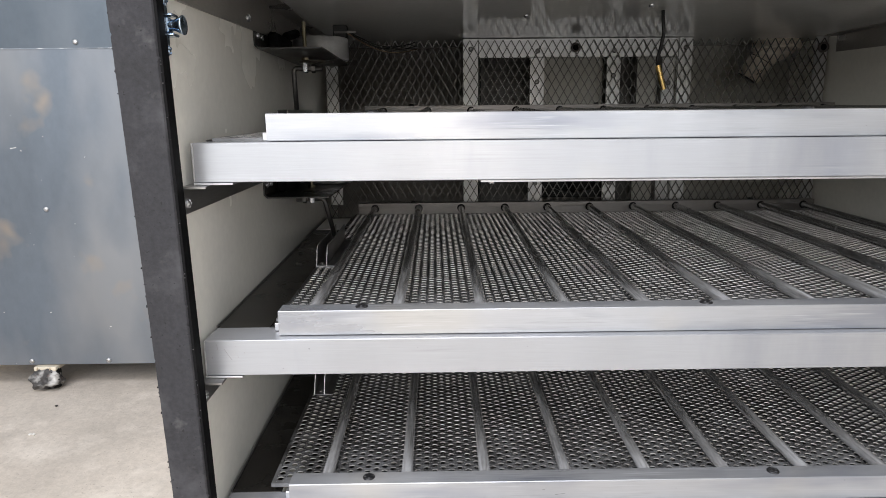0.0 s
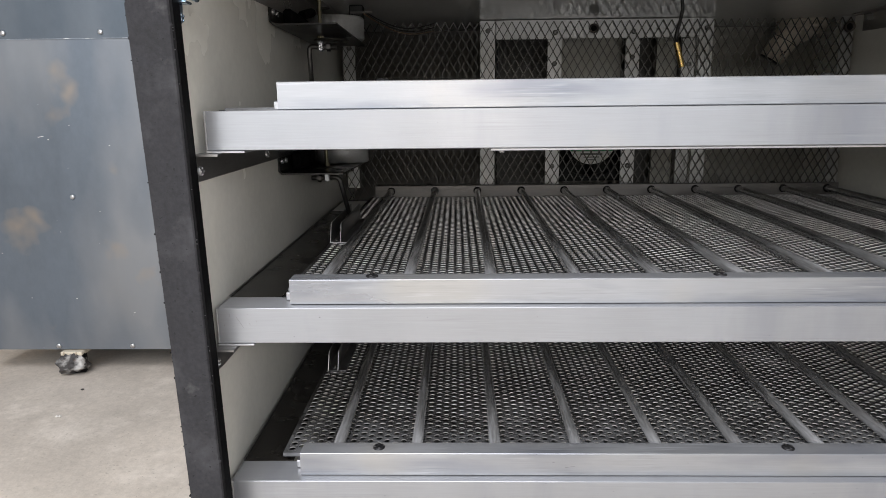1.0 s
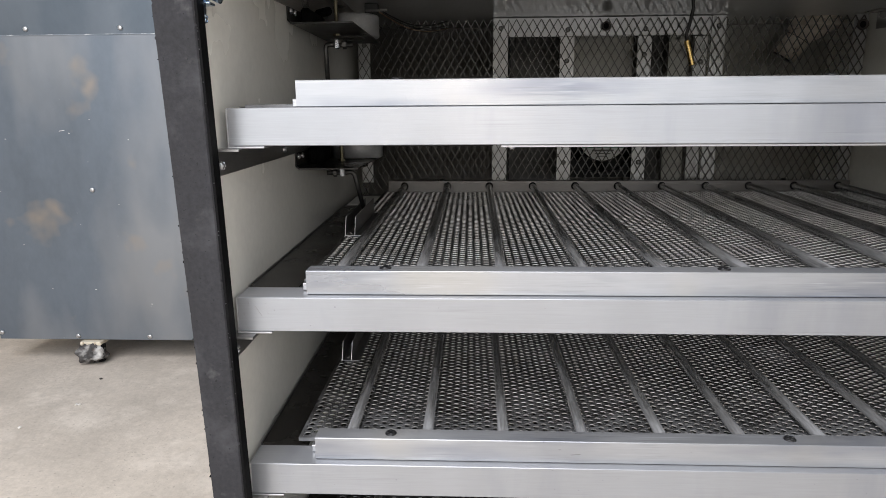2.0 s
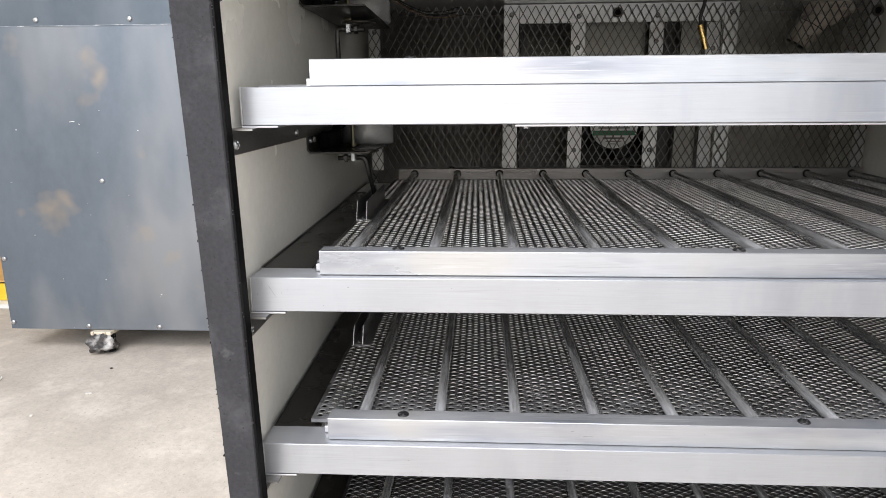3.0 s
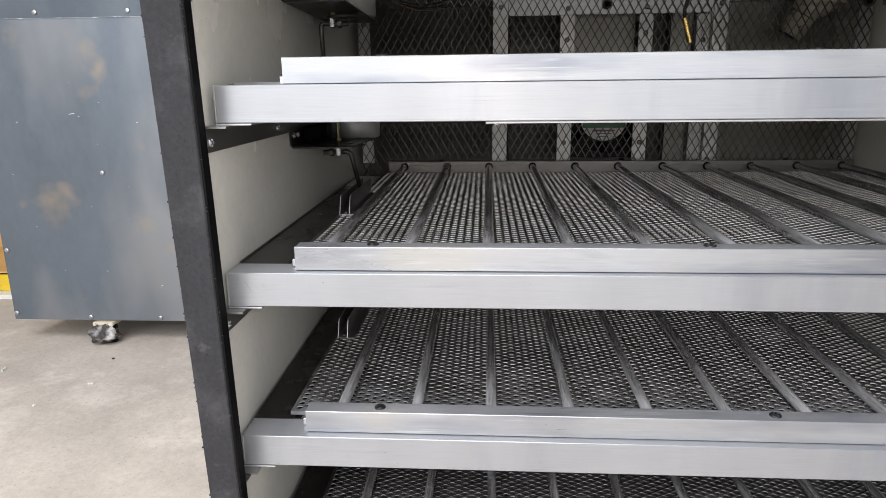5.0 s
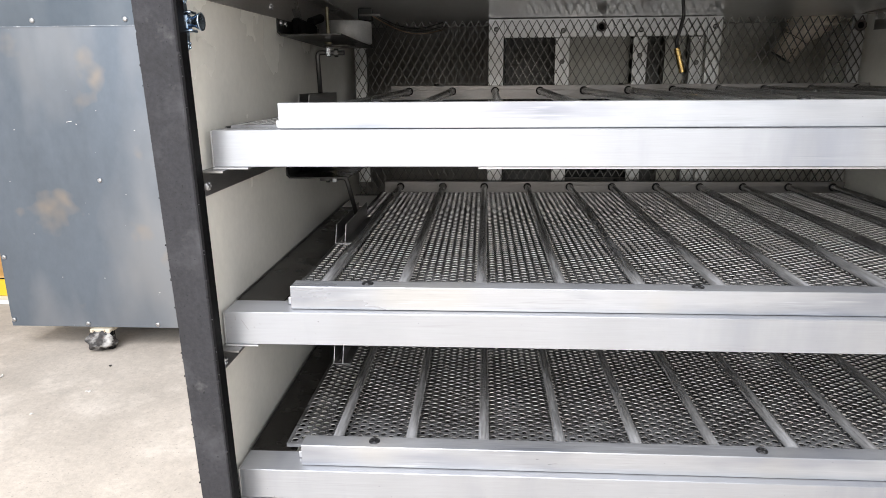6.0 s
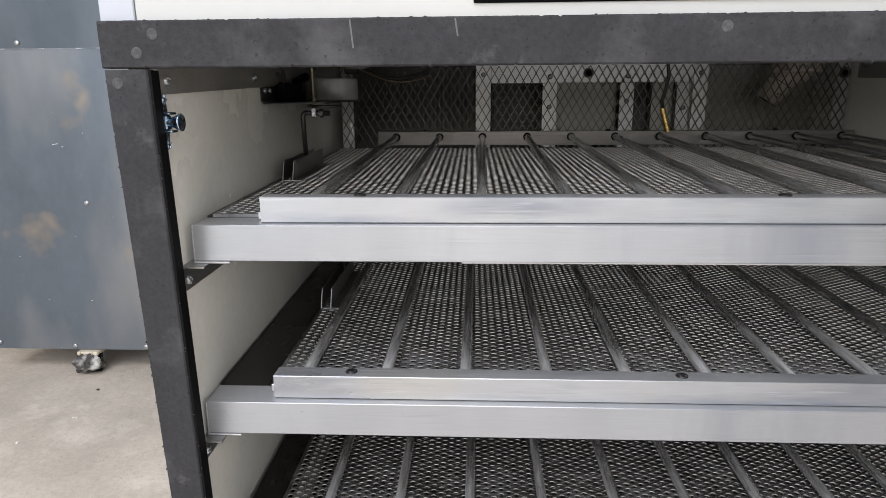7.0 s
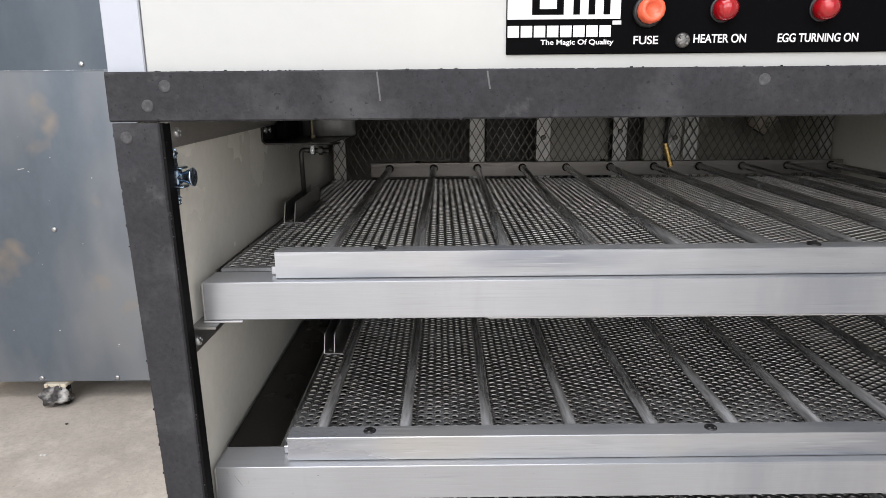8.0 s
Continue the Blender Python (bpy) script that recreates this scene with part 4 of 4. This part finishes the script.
part("body", boxed(-0.012, 0.010, -0.008, 0.008, -0.0205, -0.0003, 0.0015), CABLE, switch)
part("lever", boxed(-0.010, 0.024, -0.0088, -0.0082, -0.0130, -0.0100), DARK_STEEL, switch)
for k, (mat, dz) in enumerate(((CABLE, 0.0), (DARK_STEEL, -0.005), (RUST, -0.009))):
    lead = bmesh.new()
    tube(lead, [(0.009 + 0.105 * u, 0.15 * u, -0.008 - 0.016 * math.sin(math.pi * u) + dz * (0.4 + u)) for u in [i / 14 for i in range(15)]], 0.0010, 6)
    part("lead", lead, mat, switch, "", 60)

# ---- mesh screen at the back ----
screen = thing("mesh_screen", (0, 0.672, 0.10), "expanded metal screen on bright aluminium strips", "screen")
MZ = 0.10


def expanded(x0, x1, z0, z1, w=0.0152, h=0.0262, s=0.0016, t=0.0014):
    """Diamond mesh: crossing strands, each a thin flat bar."""
    verts, faces = [], []
    nx, nz = int((x1 - x0) / w), int((z1 - z0) / h)

    def strand(a, b, dy):
        a, b = np.array(a), np.array(b)
        d = (b - a) / np.linalg.norm(b - a)
        n = np.array([-d[1], d[0]]) * s / 2
        base = len(verts)
        for p in (a, b):
            for off, y in ((n, dy - t / 2), (-n, dy - t / 2), (-n, dy + t / 2), (n, dy + t / 2)):
                verts.append((p[0] + off[0], y, p[1] + off[1]))
        for k in range(4):
            k2 = (k + 1) % 4
            faces.append((base + k, base + k2, base + 4 + k2, base + 4 + k))
    for j in range(nz):
        za = z0 + j * h
        for i in range(nx):
            xa = x0 + i * w
            strand((xa, za + h / 2), (xa + w / 2, za + h), 0.0)
            strand((xa + w / 2, za + h), (xa + w, za + h / 2), 0.0)
            strand((xa, za + h / 2), (xa + w / 2, za), 0.0)
            strand((xa + w / 2, za), (xa + w, za + h / 2), 0.0)
    me = bpy.data.meshes.new("expanded_mesh")
    me.from_pydata(verts, [], faces)
    me.materials.append(MESHWIRE)
    return me


tagged(part("expanded_mesh", expanded(0.004, 0.934, 0.35 - MZ, TOP - MZ - 0.001), MESHWIRE, screen, "diamond expanded metal mesh"), kind="stuff")


def strip(x0, x1, z0, z1, y=0.0022, holes=()):
    s = part("strip", boxed(x0, x1, y, y + 0.002, z0 - MZ, z1 - MZ, 0.0004), STRIP, screen, "bright aluminium strip")
    for x, z in holes:
        pan_screw("screw", (x, y - 0.0002, z - MZ), (0, -1, 0), 0.0046, SCREW_DULL, s)
    return s


strip(0.0045, 0.0270, 0.862, 1.165, holes=((0.016, 1.12),))
strip(0.2580, 0.2860, 0.862, 1.165, holes=((0.272, 1.147), (0.272, 0.95)))
strip(0.6560, 0.6820, 0.862, 1.165, holes=((0.669, 1.147), (0.669, 0.95)))
strip(0.9090, 0.9330, 0.862, 1.165)
strip(0.2865, 0.6555, 1.1315, 1.165, holes=((0.395, 1.143), (0.537, 1.143)))
strip(0.3820, 0.4085, 0.862, 1.131, holes=((0.395, 1.088), (0.395, 0.90)))
strip(0.5240, 0.5500, 0.862, 1.131, holes=((0.537, 1.098), (0.537, 0.90)))
strip(0.6300, 0.6555, 0.862, 1.131, 0.0110, holes=((0.643, 1.085),))
for x, z, r in ((0.464, 1.1485, 0.0084), (0.9215, 1.1455, 0.0098)):
    bm = bmesh.new()
    lathe(bm, [(r, 0.0), (r, 0.0028), (r * 0.88, 0.0040), (r * 0.66, 0.0036), (r * 0.62, 0.0012)], pose(x, -0.0012, z - MZ, 90, 0, 0), 24)
    ring = part("grommet", bm, GROMMET, screen, "brownish rubber grommet", 40)
    bm = bmesh.new()
    lathe(bm, [(r * 0.60, 0.0010), (r * 0.58, 0.0018)], pose(x, -0.0012, z - MZ, 90, 0, 0), 20)
    part("bore", bm, BLACK, ring, "dark bore")
# baffle sheets behind the mesh
part("baffle", boxed(0.4090, 0.5235, 0.030, 0.032, 1.028 - MZ, 1.155 - MZ), BAFFLE, screen, "pale grey baffle sheet")
part("baffle", boxed(0.5900, 0.6290, 0.030, 0.032, 0.80 - MZ, 1.155 - MZ), BAFFLE, screen, "pale grey baffle sheet")
# dark sheets added in the openings, where there is only shade
part("duct_side", boxed(0.2900, 0.2920, 0.020, 0.142, 0.40 - MZ, 1.155 - MZ), FAN_BLACK, screen, "black sheet added for the shade in the opening")
part("duct_side", boxed(0.2925, 0.4080, 0.090, 0.092, 0.40 - MZ, 1.155 - MZ), OPENING_SHADE, screen, "dark grey sheet added for the shade in the opening")
part("duct_side", boxed(0.5510, 0.5890, 0.060, 0.062, 0.40 - MZ, 1.155 - MZ), OPENING_SHADE, screen, "dark grey sheet added for the shade in the opening")

# ---- fan ----
FX, FZ = 0.4735, 0.947
fan = thing("axial_fan", (FX, 0.694, FZ - 0.07), "black axial fan with a round green and white label", "fan")
fr = bmesh.new()
n = 40
ro = []
for y in (0.0, 0.038):
    sq = [Vector((0.077 * max(-1, min(1, 1.35 * math.cos(2 * math.pi * i / n))), y, 0.07 + 0.077 * max(-1, min(1, 1.35 * math.sin(2 * math.pi * i / n))))) for i in range(n)]
    ci = [Vector((0.070 * math.cos(2 * math.pi * i / n), y, 0.07 + 0.070 * math.sin(2 * math.pi * i / n))) for i in range(n)]
    ro.append(([fr.verts.new(p) for p in sq], [fr.verts.new(p) for p in ci]))
for i in range(n):
    j = (i + 1) % n
    for s, c in ro:
        fr.faces.new((s[i], s[j], c[j], c[i]))
    fr.faces.new((ro[0][0][i], ro[0][0][j], ro[1][0][j], ro[1][0][i]))
    fr.faces.new((ro[0][1][i], ro[0][1][j], ro[1][1][j], ro[1][1][i]))
bmesh.ops.recalc_face_normals(fr, faces=fr.faces)
part("frame", fr, FAN_BLACK, fan, "square black fan frame")
# black disc added behind the blades so the gaps stay dark
back = bmesh.new()
cyl(back, (0, 0.036, 0.07), (0, 0.038, 0.07), 0.0698, seg=40)
part("back_plate", back, FAN_BLACK, fan)
hub = bmesh.new()
lathe(hub, [(0.048, 0.0), (0.048, 0.030), (0.046, 0.033), (0.002, 0.033)], pose(0, 0.036, 0.07, 90, 0, 0), 36)
part("hub", hub, FAN_BLACK, fan, "", 40)
for k in range(4):
    a = math.pi / 4 + k * math.pi / 2
    sp = bmesh.new()
    cyl(sp, (0.043 * math.cos(a), 0.008, 0.07 + 0.043 * math.sin(a)), (0.066 * math.cos(a), 0.008, 0.07 + 0.066 * math.sin(a)), 0.003, seg=8)
    part("spoke", sp, FAN_BLACK, fan)
for k in range(7):
    a = 2 * math.pi * k / 7
    bl = bmesh.new()
    pts = [(0.048, 0.012, 0.0), (0.068, 0.010, 0.008), (0.068, 0.028, 0.030), (0.048, 0.028, 0.022)]
    vs = [bl.verts.new(Matrix.Translation((0, 0, 0.07)) @ Matrix.Rotation(a, 4, "Y") @ Vector(p)) for p in pts]
    vs2 = [bl.verts.new(v.co + Vector((0, 0.0015, 0))) for v in vs]
    bl.faces.new(vs), bl.faces.new(vs2[::-1])
    for i in range(4):
        bl.faces.new((vs[i], vs2[i], vs2[(i + 1) % 4], vs[(i + 1) % 4]))
    bmesh.ops.recalc_face_normals(bl, faces=bl.faces)
    part("blade", bl, FAN_BLACK, fan)
lb = bmesh.new()
cyl(lb, (0, 0.0028, 0.07), (0, 0.0020, 0.07), 0.0455, seg=40)
label = part("label", lb, LABEL_WHITE, fan, "round white maker's label")
band = bmesh.new()
box(band, -0.0405, 0.0405, 0.0012, 0.0018, 0.0495, 0.0585)
part("label_band", band, LABEL_GREEN, label, "dark green label band")
bars = bmesh.new()
for half, z0, z1 in ((0.021, 0.0425, 0.0458), (0.015, 0.0375, 0.0392), (0.009, 0.0325, 0.0340), (0.030, 0.0625, 0.0650), (0.024, 0.0690, 0.0712), (0.027, 0.0760, 0.0800)):
    box(bars, -half, half, 0.0014, 0.0018, z0, z1)
part("label_bars", bars, LABEL_GREY, label, "unreadable grey print")

# ---- temperature probe ----
probe = thing("temperature_probe", (0.5225, 0.384, TOP), "brass temperature probe hanging on a black cable", "sensor")
wire = bmesh.new()
tube(wire, [(0, 0, 0), (0.001, 0, -0.014), (0.003, 0, -0.030), (0.000, 0, -0.048), (-0.004, 0, -0.064), (-0.0025, 0, -0.074)], 0.0025, 8)
part("cable", wire, CABLE, probe, "black cable", 60)
tip = bmesh.new()
cyl(tip, (-0.003, 0, -0.0735), (0.0070, 0, -0.1065), 0.0040, seg=14)
part("sheath", tip, BRASS, probe, "polished brass sheath", 40)
# ---- pipe elbow ----
pipe = thing("pipe_elbow", (0.874, 0.745, TOP), "cream plastic pipe elbow hanging behind the mesh", "pipe")
bm = bmesh.new()
lathe(bm, [(0.0440, 0), (0.0440, -0.0130), (0.0455, -0.0135), (0.0455, -0.0165), (0.0430, -0.0180), (0.0400, -0.0180), (0.0400, -0.001)], Matrix(), 36)
part("collar", bm, PVC, pipe, "", 40)
# notches are surface marks; the shade inside them is put in the colour
for a in (-112, -98, -84, -70):
    notch = boxed(-0.0018, 0.0018, -0.0446, -0.0436, -0.0105, -0.0050, 0.0004)
    notch.transform(Matrix.Rotation(radians(a + 90), 4, "Z"))
    part("notch", notch, PVC_SHADE, pipe, "shallow moulded notch")
WAY = Vector((-0.50, 0.20, -0.84)).normalized()
TURN = Vector((-0.029, -0.002, -0.036))
bm = bmesh.new()
rings = []
for u in [i / 8 for i in range(9)]:
    c = Vector((0, 0, -0.0175)).lerp(TURN, u)
    n = Vector((0, 0, -1)).lerp(WAY, u).normalized()
    m = Matrix.Translation(c) @ n.to_track_quat("Z", "Y").to_matrix().to_4x4()
    rad = 0.0395 + (0.0205 - 0.0395) * u ** 0.8
    rings.append([bm.verts.new(m @ Vector((rad * math.cos(2 * math.pi * k / 28), rad * math.sin(2 * math.pi * k / 28), 0))) for k in range(28)])
for p, q in zip(rings, rings[1:]):
    for k in range(28):
        bm.faces.new((p[k], p[(k + 1) % 28], q[(k + 1) % 28], q[k]))
bm.faces.new(rings[0][::-1]), bm.faces.new(rings[-1])
bmesh.ops.recalc_face_normals(bm, faces=bm.faces)
part("elbow", bm, PVC, pipe, "", 50)
sm = Matrix.Translation(TURN) @ WAY.to_track_quat("Z", "Y").to_matrix().to_4x4()
bm = bmesh.new()
lathe(bm, [(0.0206, 0.0004), (0.0222, 0.0006), (0.0226, 0.0020), (0.0218, 0.0390), (0.0206, 0.0400), (0.0190, 0.0400), (0.0186, 0.0360), (0.0010, 0.0355)], sm, 30)
socket = part("socket", bm, PVC, pipe, "short cream socket", 40)
bm = bmesh.new()
lathe(bm, [(0.0218, -0.0008), (0.0218, 0.0003)], sm, 30)
part("seam_ring", bm, FAN_BLACK, socket, "dark seam round the socket", 40)
bm = bmesh.new()
lathe(bm, [(0.0208, 0.0402), (0.0208, 0.0425), (0.0180, 0.0430)], sm, 30)
part("end_ring", bm, FAN_BLACK, socket, "dark ring at the open end", 40)
face = sm.inverted().to_3x3() @ Vector((0.25, -1, 0.0))
turned = math.degrees(math.atan2(face.y, face.x))
for off, along in ((-7, 0.0245), (5, 0.0265), (-1, 0.0185), (11, 0.0205)):
    slot = bmesh.new()
    bmesh.ops.create_uvsphere(slot, u_segments=10, v_segments=6, radius=1.0, matrix=Matrix.Diagonal((0.0006, 0.0011, 0.0026, 1)))
    slot.transform(sm @ Matrix.Rotation(radians(turned + off), 4, "Z") @ Matrix.Translation((0.0221, 0, along)))
    part("slot", slot, FAN_BLACK, socket, "small dark slot")

# ---- the metal cabinet beyond ----
AX0, AX1, AY = -1.709, -0.42, 1.815
AZ0, SEAM = 0.098, 1.281
other = thing("metal_cabinet", (-1.05, 1.9, 0), "blue-grey galvanised sheet cabinet standing on casters", "cabinet")


def o_box(name, x0, x1, y0, y1, z0, z1, material, label="", bevel=0.0, parent=None):
    return part(name, boxed(x0 + 1.05, x1 + 1.05, y0 - 1.9, y1 - 1.9, z0, z1, bevel), material, parent or other, label)


o_box("body", AX0 + 0.004, AX1, AY + 0.003, AY + 0.75, AZ0 + 0.003, 1.95, GALV)
low = o_box("sheet", AX0, AX1, AY, AY + 0.0022, AZ0, SEAM + 0.01, GALV, "stained galvanised sheet with rivets", 0.0005)
up = o_box("sheet", AX0 + 0.001, AX1, AY - 0.0025, AY - 0.0003, SEAM, 1.95, GALV_TOP, "upper galvanised sheet lapped over the lower", 0.0005)
o_box("seam_edge", AX0 + 0.001, AX1, AY - 0.0029, AY - 0.0026, SEAM - 0.0003, SEAM + 0.0020, CHIPPED, "chipped sheared seam edge", 0.0, up)
for x, z in ((-1.697, 0.126), (-1.378, 0.113), (-1.081, 0.113), (-0.78, 0.113), (-1.692, 0.395), (-1.244, 0.709)):
    pan_screw("rivet", (x + 1.05, AY - 1.9 - 0.0002, z), (0, -1, 0), 0.0095, SCREW, low, "", False)
for x in (-1.418, -1.062, -0.71):
    pan_screw("rivet", (x + 1.05, AY - 1.9 - 0.0026, SEAM + 0.022), (0, -1, 0), 0.0095, SCREW, up, "", False)
rngs = random.Random(9)
for _ in range(7):
    x, z = rngs.uniform(-1.62, -0.95), rngs.uniform(0.2, 1.2)
    sc = boxed(x + 1.05, x + 1.05 + rngs.uniform(0.002, 0.007), AY - 1.9 - 0.0003, AY - 1.9, z, z + rngs.uniform(0.0015, 0.003))
    part("scratch", sc, STRIP, low)
for x, z, w, turn in ((-1.058, 0.250, 0.006, 0), (-1.335, 0.935, 0.022, -8), (-1.308, 0.925, 0.006, 30), (-1.56, 0.905, 0.006, 0), (-1.08, 0.90, 0.005, 0), (-1.28, 0.31, 0.006, 0)):
    sc = part("scratch", boxed(-w / 2, w / 2, -0.0003, 0.0, -0.0009, 0.0009), PAPER, low, "bright scratch in the coating")
    sc.matrix_basis = pose(x + 1.05, AY - 1.9, z, 0, turn, 0)


def caster(x, y):
    c = part("caster", boxed(x - 0.045 + 1.05, x + 0.045 + 1.05, y + 0.002 - 1.9, y + 0.085 - 1.9, AZ0 - 0.003, AZ0 + 0.003, 0.001), CASTER_STEEL, other, "grimy swivel caster with bits of film stuck to it")
    part("swivel_head", boxed(x - 0.040 + 1.05, x + 0.046 + 1.05, y - 0.026 - 1.9, y + 0.05 - 1.9, AZ0 - 0.020, AZ0 - 0.0035, 0.003), CREAM, c, "cream swivel head")
    for sx in (-0.026, 0.023):
        fork = bmesh.new()
        box(fork, x + sx + 1.05, x + sx + 0.003 + 1.05, y - 0.03 - 1.9, y + 0.03 - 1.9, 0.035, AZ0 - 0.004, 0.001)
        part("fork_leg", fork, CASTER_STEEL, c)
    wheel = bmesh.new()
    lathe(wheel, [(0.010, -0.022), (0.042, -0.022), (0.047, -0.016), (0.048, 0.0), (0.047, 0.016), (0.042, 0.022), (0.010, 0.022)], Matrix.Translation((x + 0.018 + 1.05, y - 1.9 + 0.004, 0.046)) @ pose(0, 0, 0, 0, 90, 25), 28)
    for v in wheel.verts:
        v.co += Vector((0, 0, 0.002)) * noise.noise(v.co * 60)
    part("wheel", wheel, BLACK, c, "black rubber wheel", 50)
    rag = bmesh.new()
    bmesh.ops.create_icosphere(rag, subdivisions=4, radius=1.0, matrix=Matrix.Translation((x + 0.002 + 1.05, y - 1.9 - 0.014, 0.044)) @ Matrix.Diagonal((0.056, 0.046, 0.040, 1)))
    for v in rag.verts:
        v.co += (v.co - Vector((x + 0.002 + 1.05, y - 1.9 - 0.014, 0.044))) * (0.35 * noise.noise(v.co * 45) + 0.15 * noise.noise(v.co * 130))
        v.co.z = max(v.co.z, 0.001)
    part("stuck_film", rag, GRIME, c, "crumpled dirty film", 60)


caster(-1.325, AY + 0.005)
caster(-0.55, AY + 0.045)
caster(-1.58, AY + 0.66)
caster(-0.55, AY + 0.66)

# ---- things behind, by the wall ----
crate = thing("yellow_crate", (-2.55, 2.42, 0), "low yellow plastic crate on a white board", "crate")
part("shell", boxed(-0.45, 0.44, 0.0, 0.5, 0.022, 0.115, 0.006), YELLOW, crate)
part("lid", boxed(-0.455, 0.445, -0.004, 0.504, 0.121, 0.130, 0.002), PLY, crate, "brown board lid")
part("rim", boxed(-0.452, 0.442, -0.002, 0.502, 0.1155, 0.1205, 0.001), BLACK, crate, "dark rim")
board = thing("white_board", (-2.55, 2.36, 0), "white board lying on the floor", "board")
part("slab", boxed(-0.5, 0.52, 0.0, 0.6, 0.0, 0.021, 0.002), PAPER, board)
lean = thing("warm_panel", (-2.6, 2.98, 0), "upright warm yellow board behind the crate", "board")
part("slab", boxed(-0.7, 0.52, 0.0, 0.03, 0.0, 1.6, 0.003), PLY, lean)

# ---- litter on the floor ----
def scrap(x, y, length, turn, material, label):
    bm = bmesh.new()
    tube(bm, [(-length / 2, 0, 0.003), (-length / 6, 0.004, 0.004), (length / 6, -0.002, 0.0035), (length / 2, 0.003, 0.003)], 0.003, 6)
    ob = part("scrap", bm, material, None, label)
    ob.matrix_basis = pose(x, y, 0, 0, 0, turn)
    return tagged(ob, label, "litter", "bits on the floor")


scrap(-1.559, 1.532, 0.04, 110, PAPER, "curl of white scrap on the floor")
for x in (-1.149, -1.160):
    scrap(x, 1.427, 0.006, 15, PAPER, "tiny white crumb on the concrete floor")
rngs = random.Random(4)
for _ in range(4):
    scrap(rngs.uniform(-1.5, -0.35), rngs.uniform(0.75, 1.7), rngs.uniform(0.005, 0.012), rngs.uniform(0, 180), rngs.choice([PAPER, DARK_STEEL]), "tiny crumb of swarf on the floor")
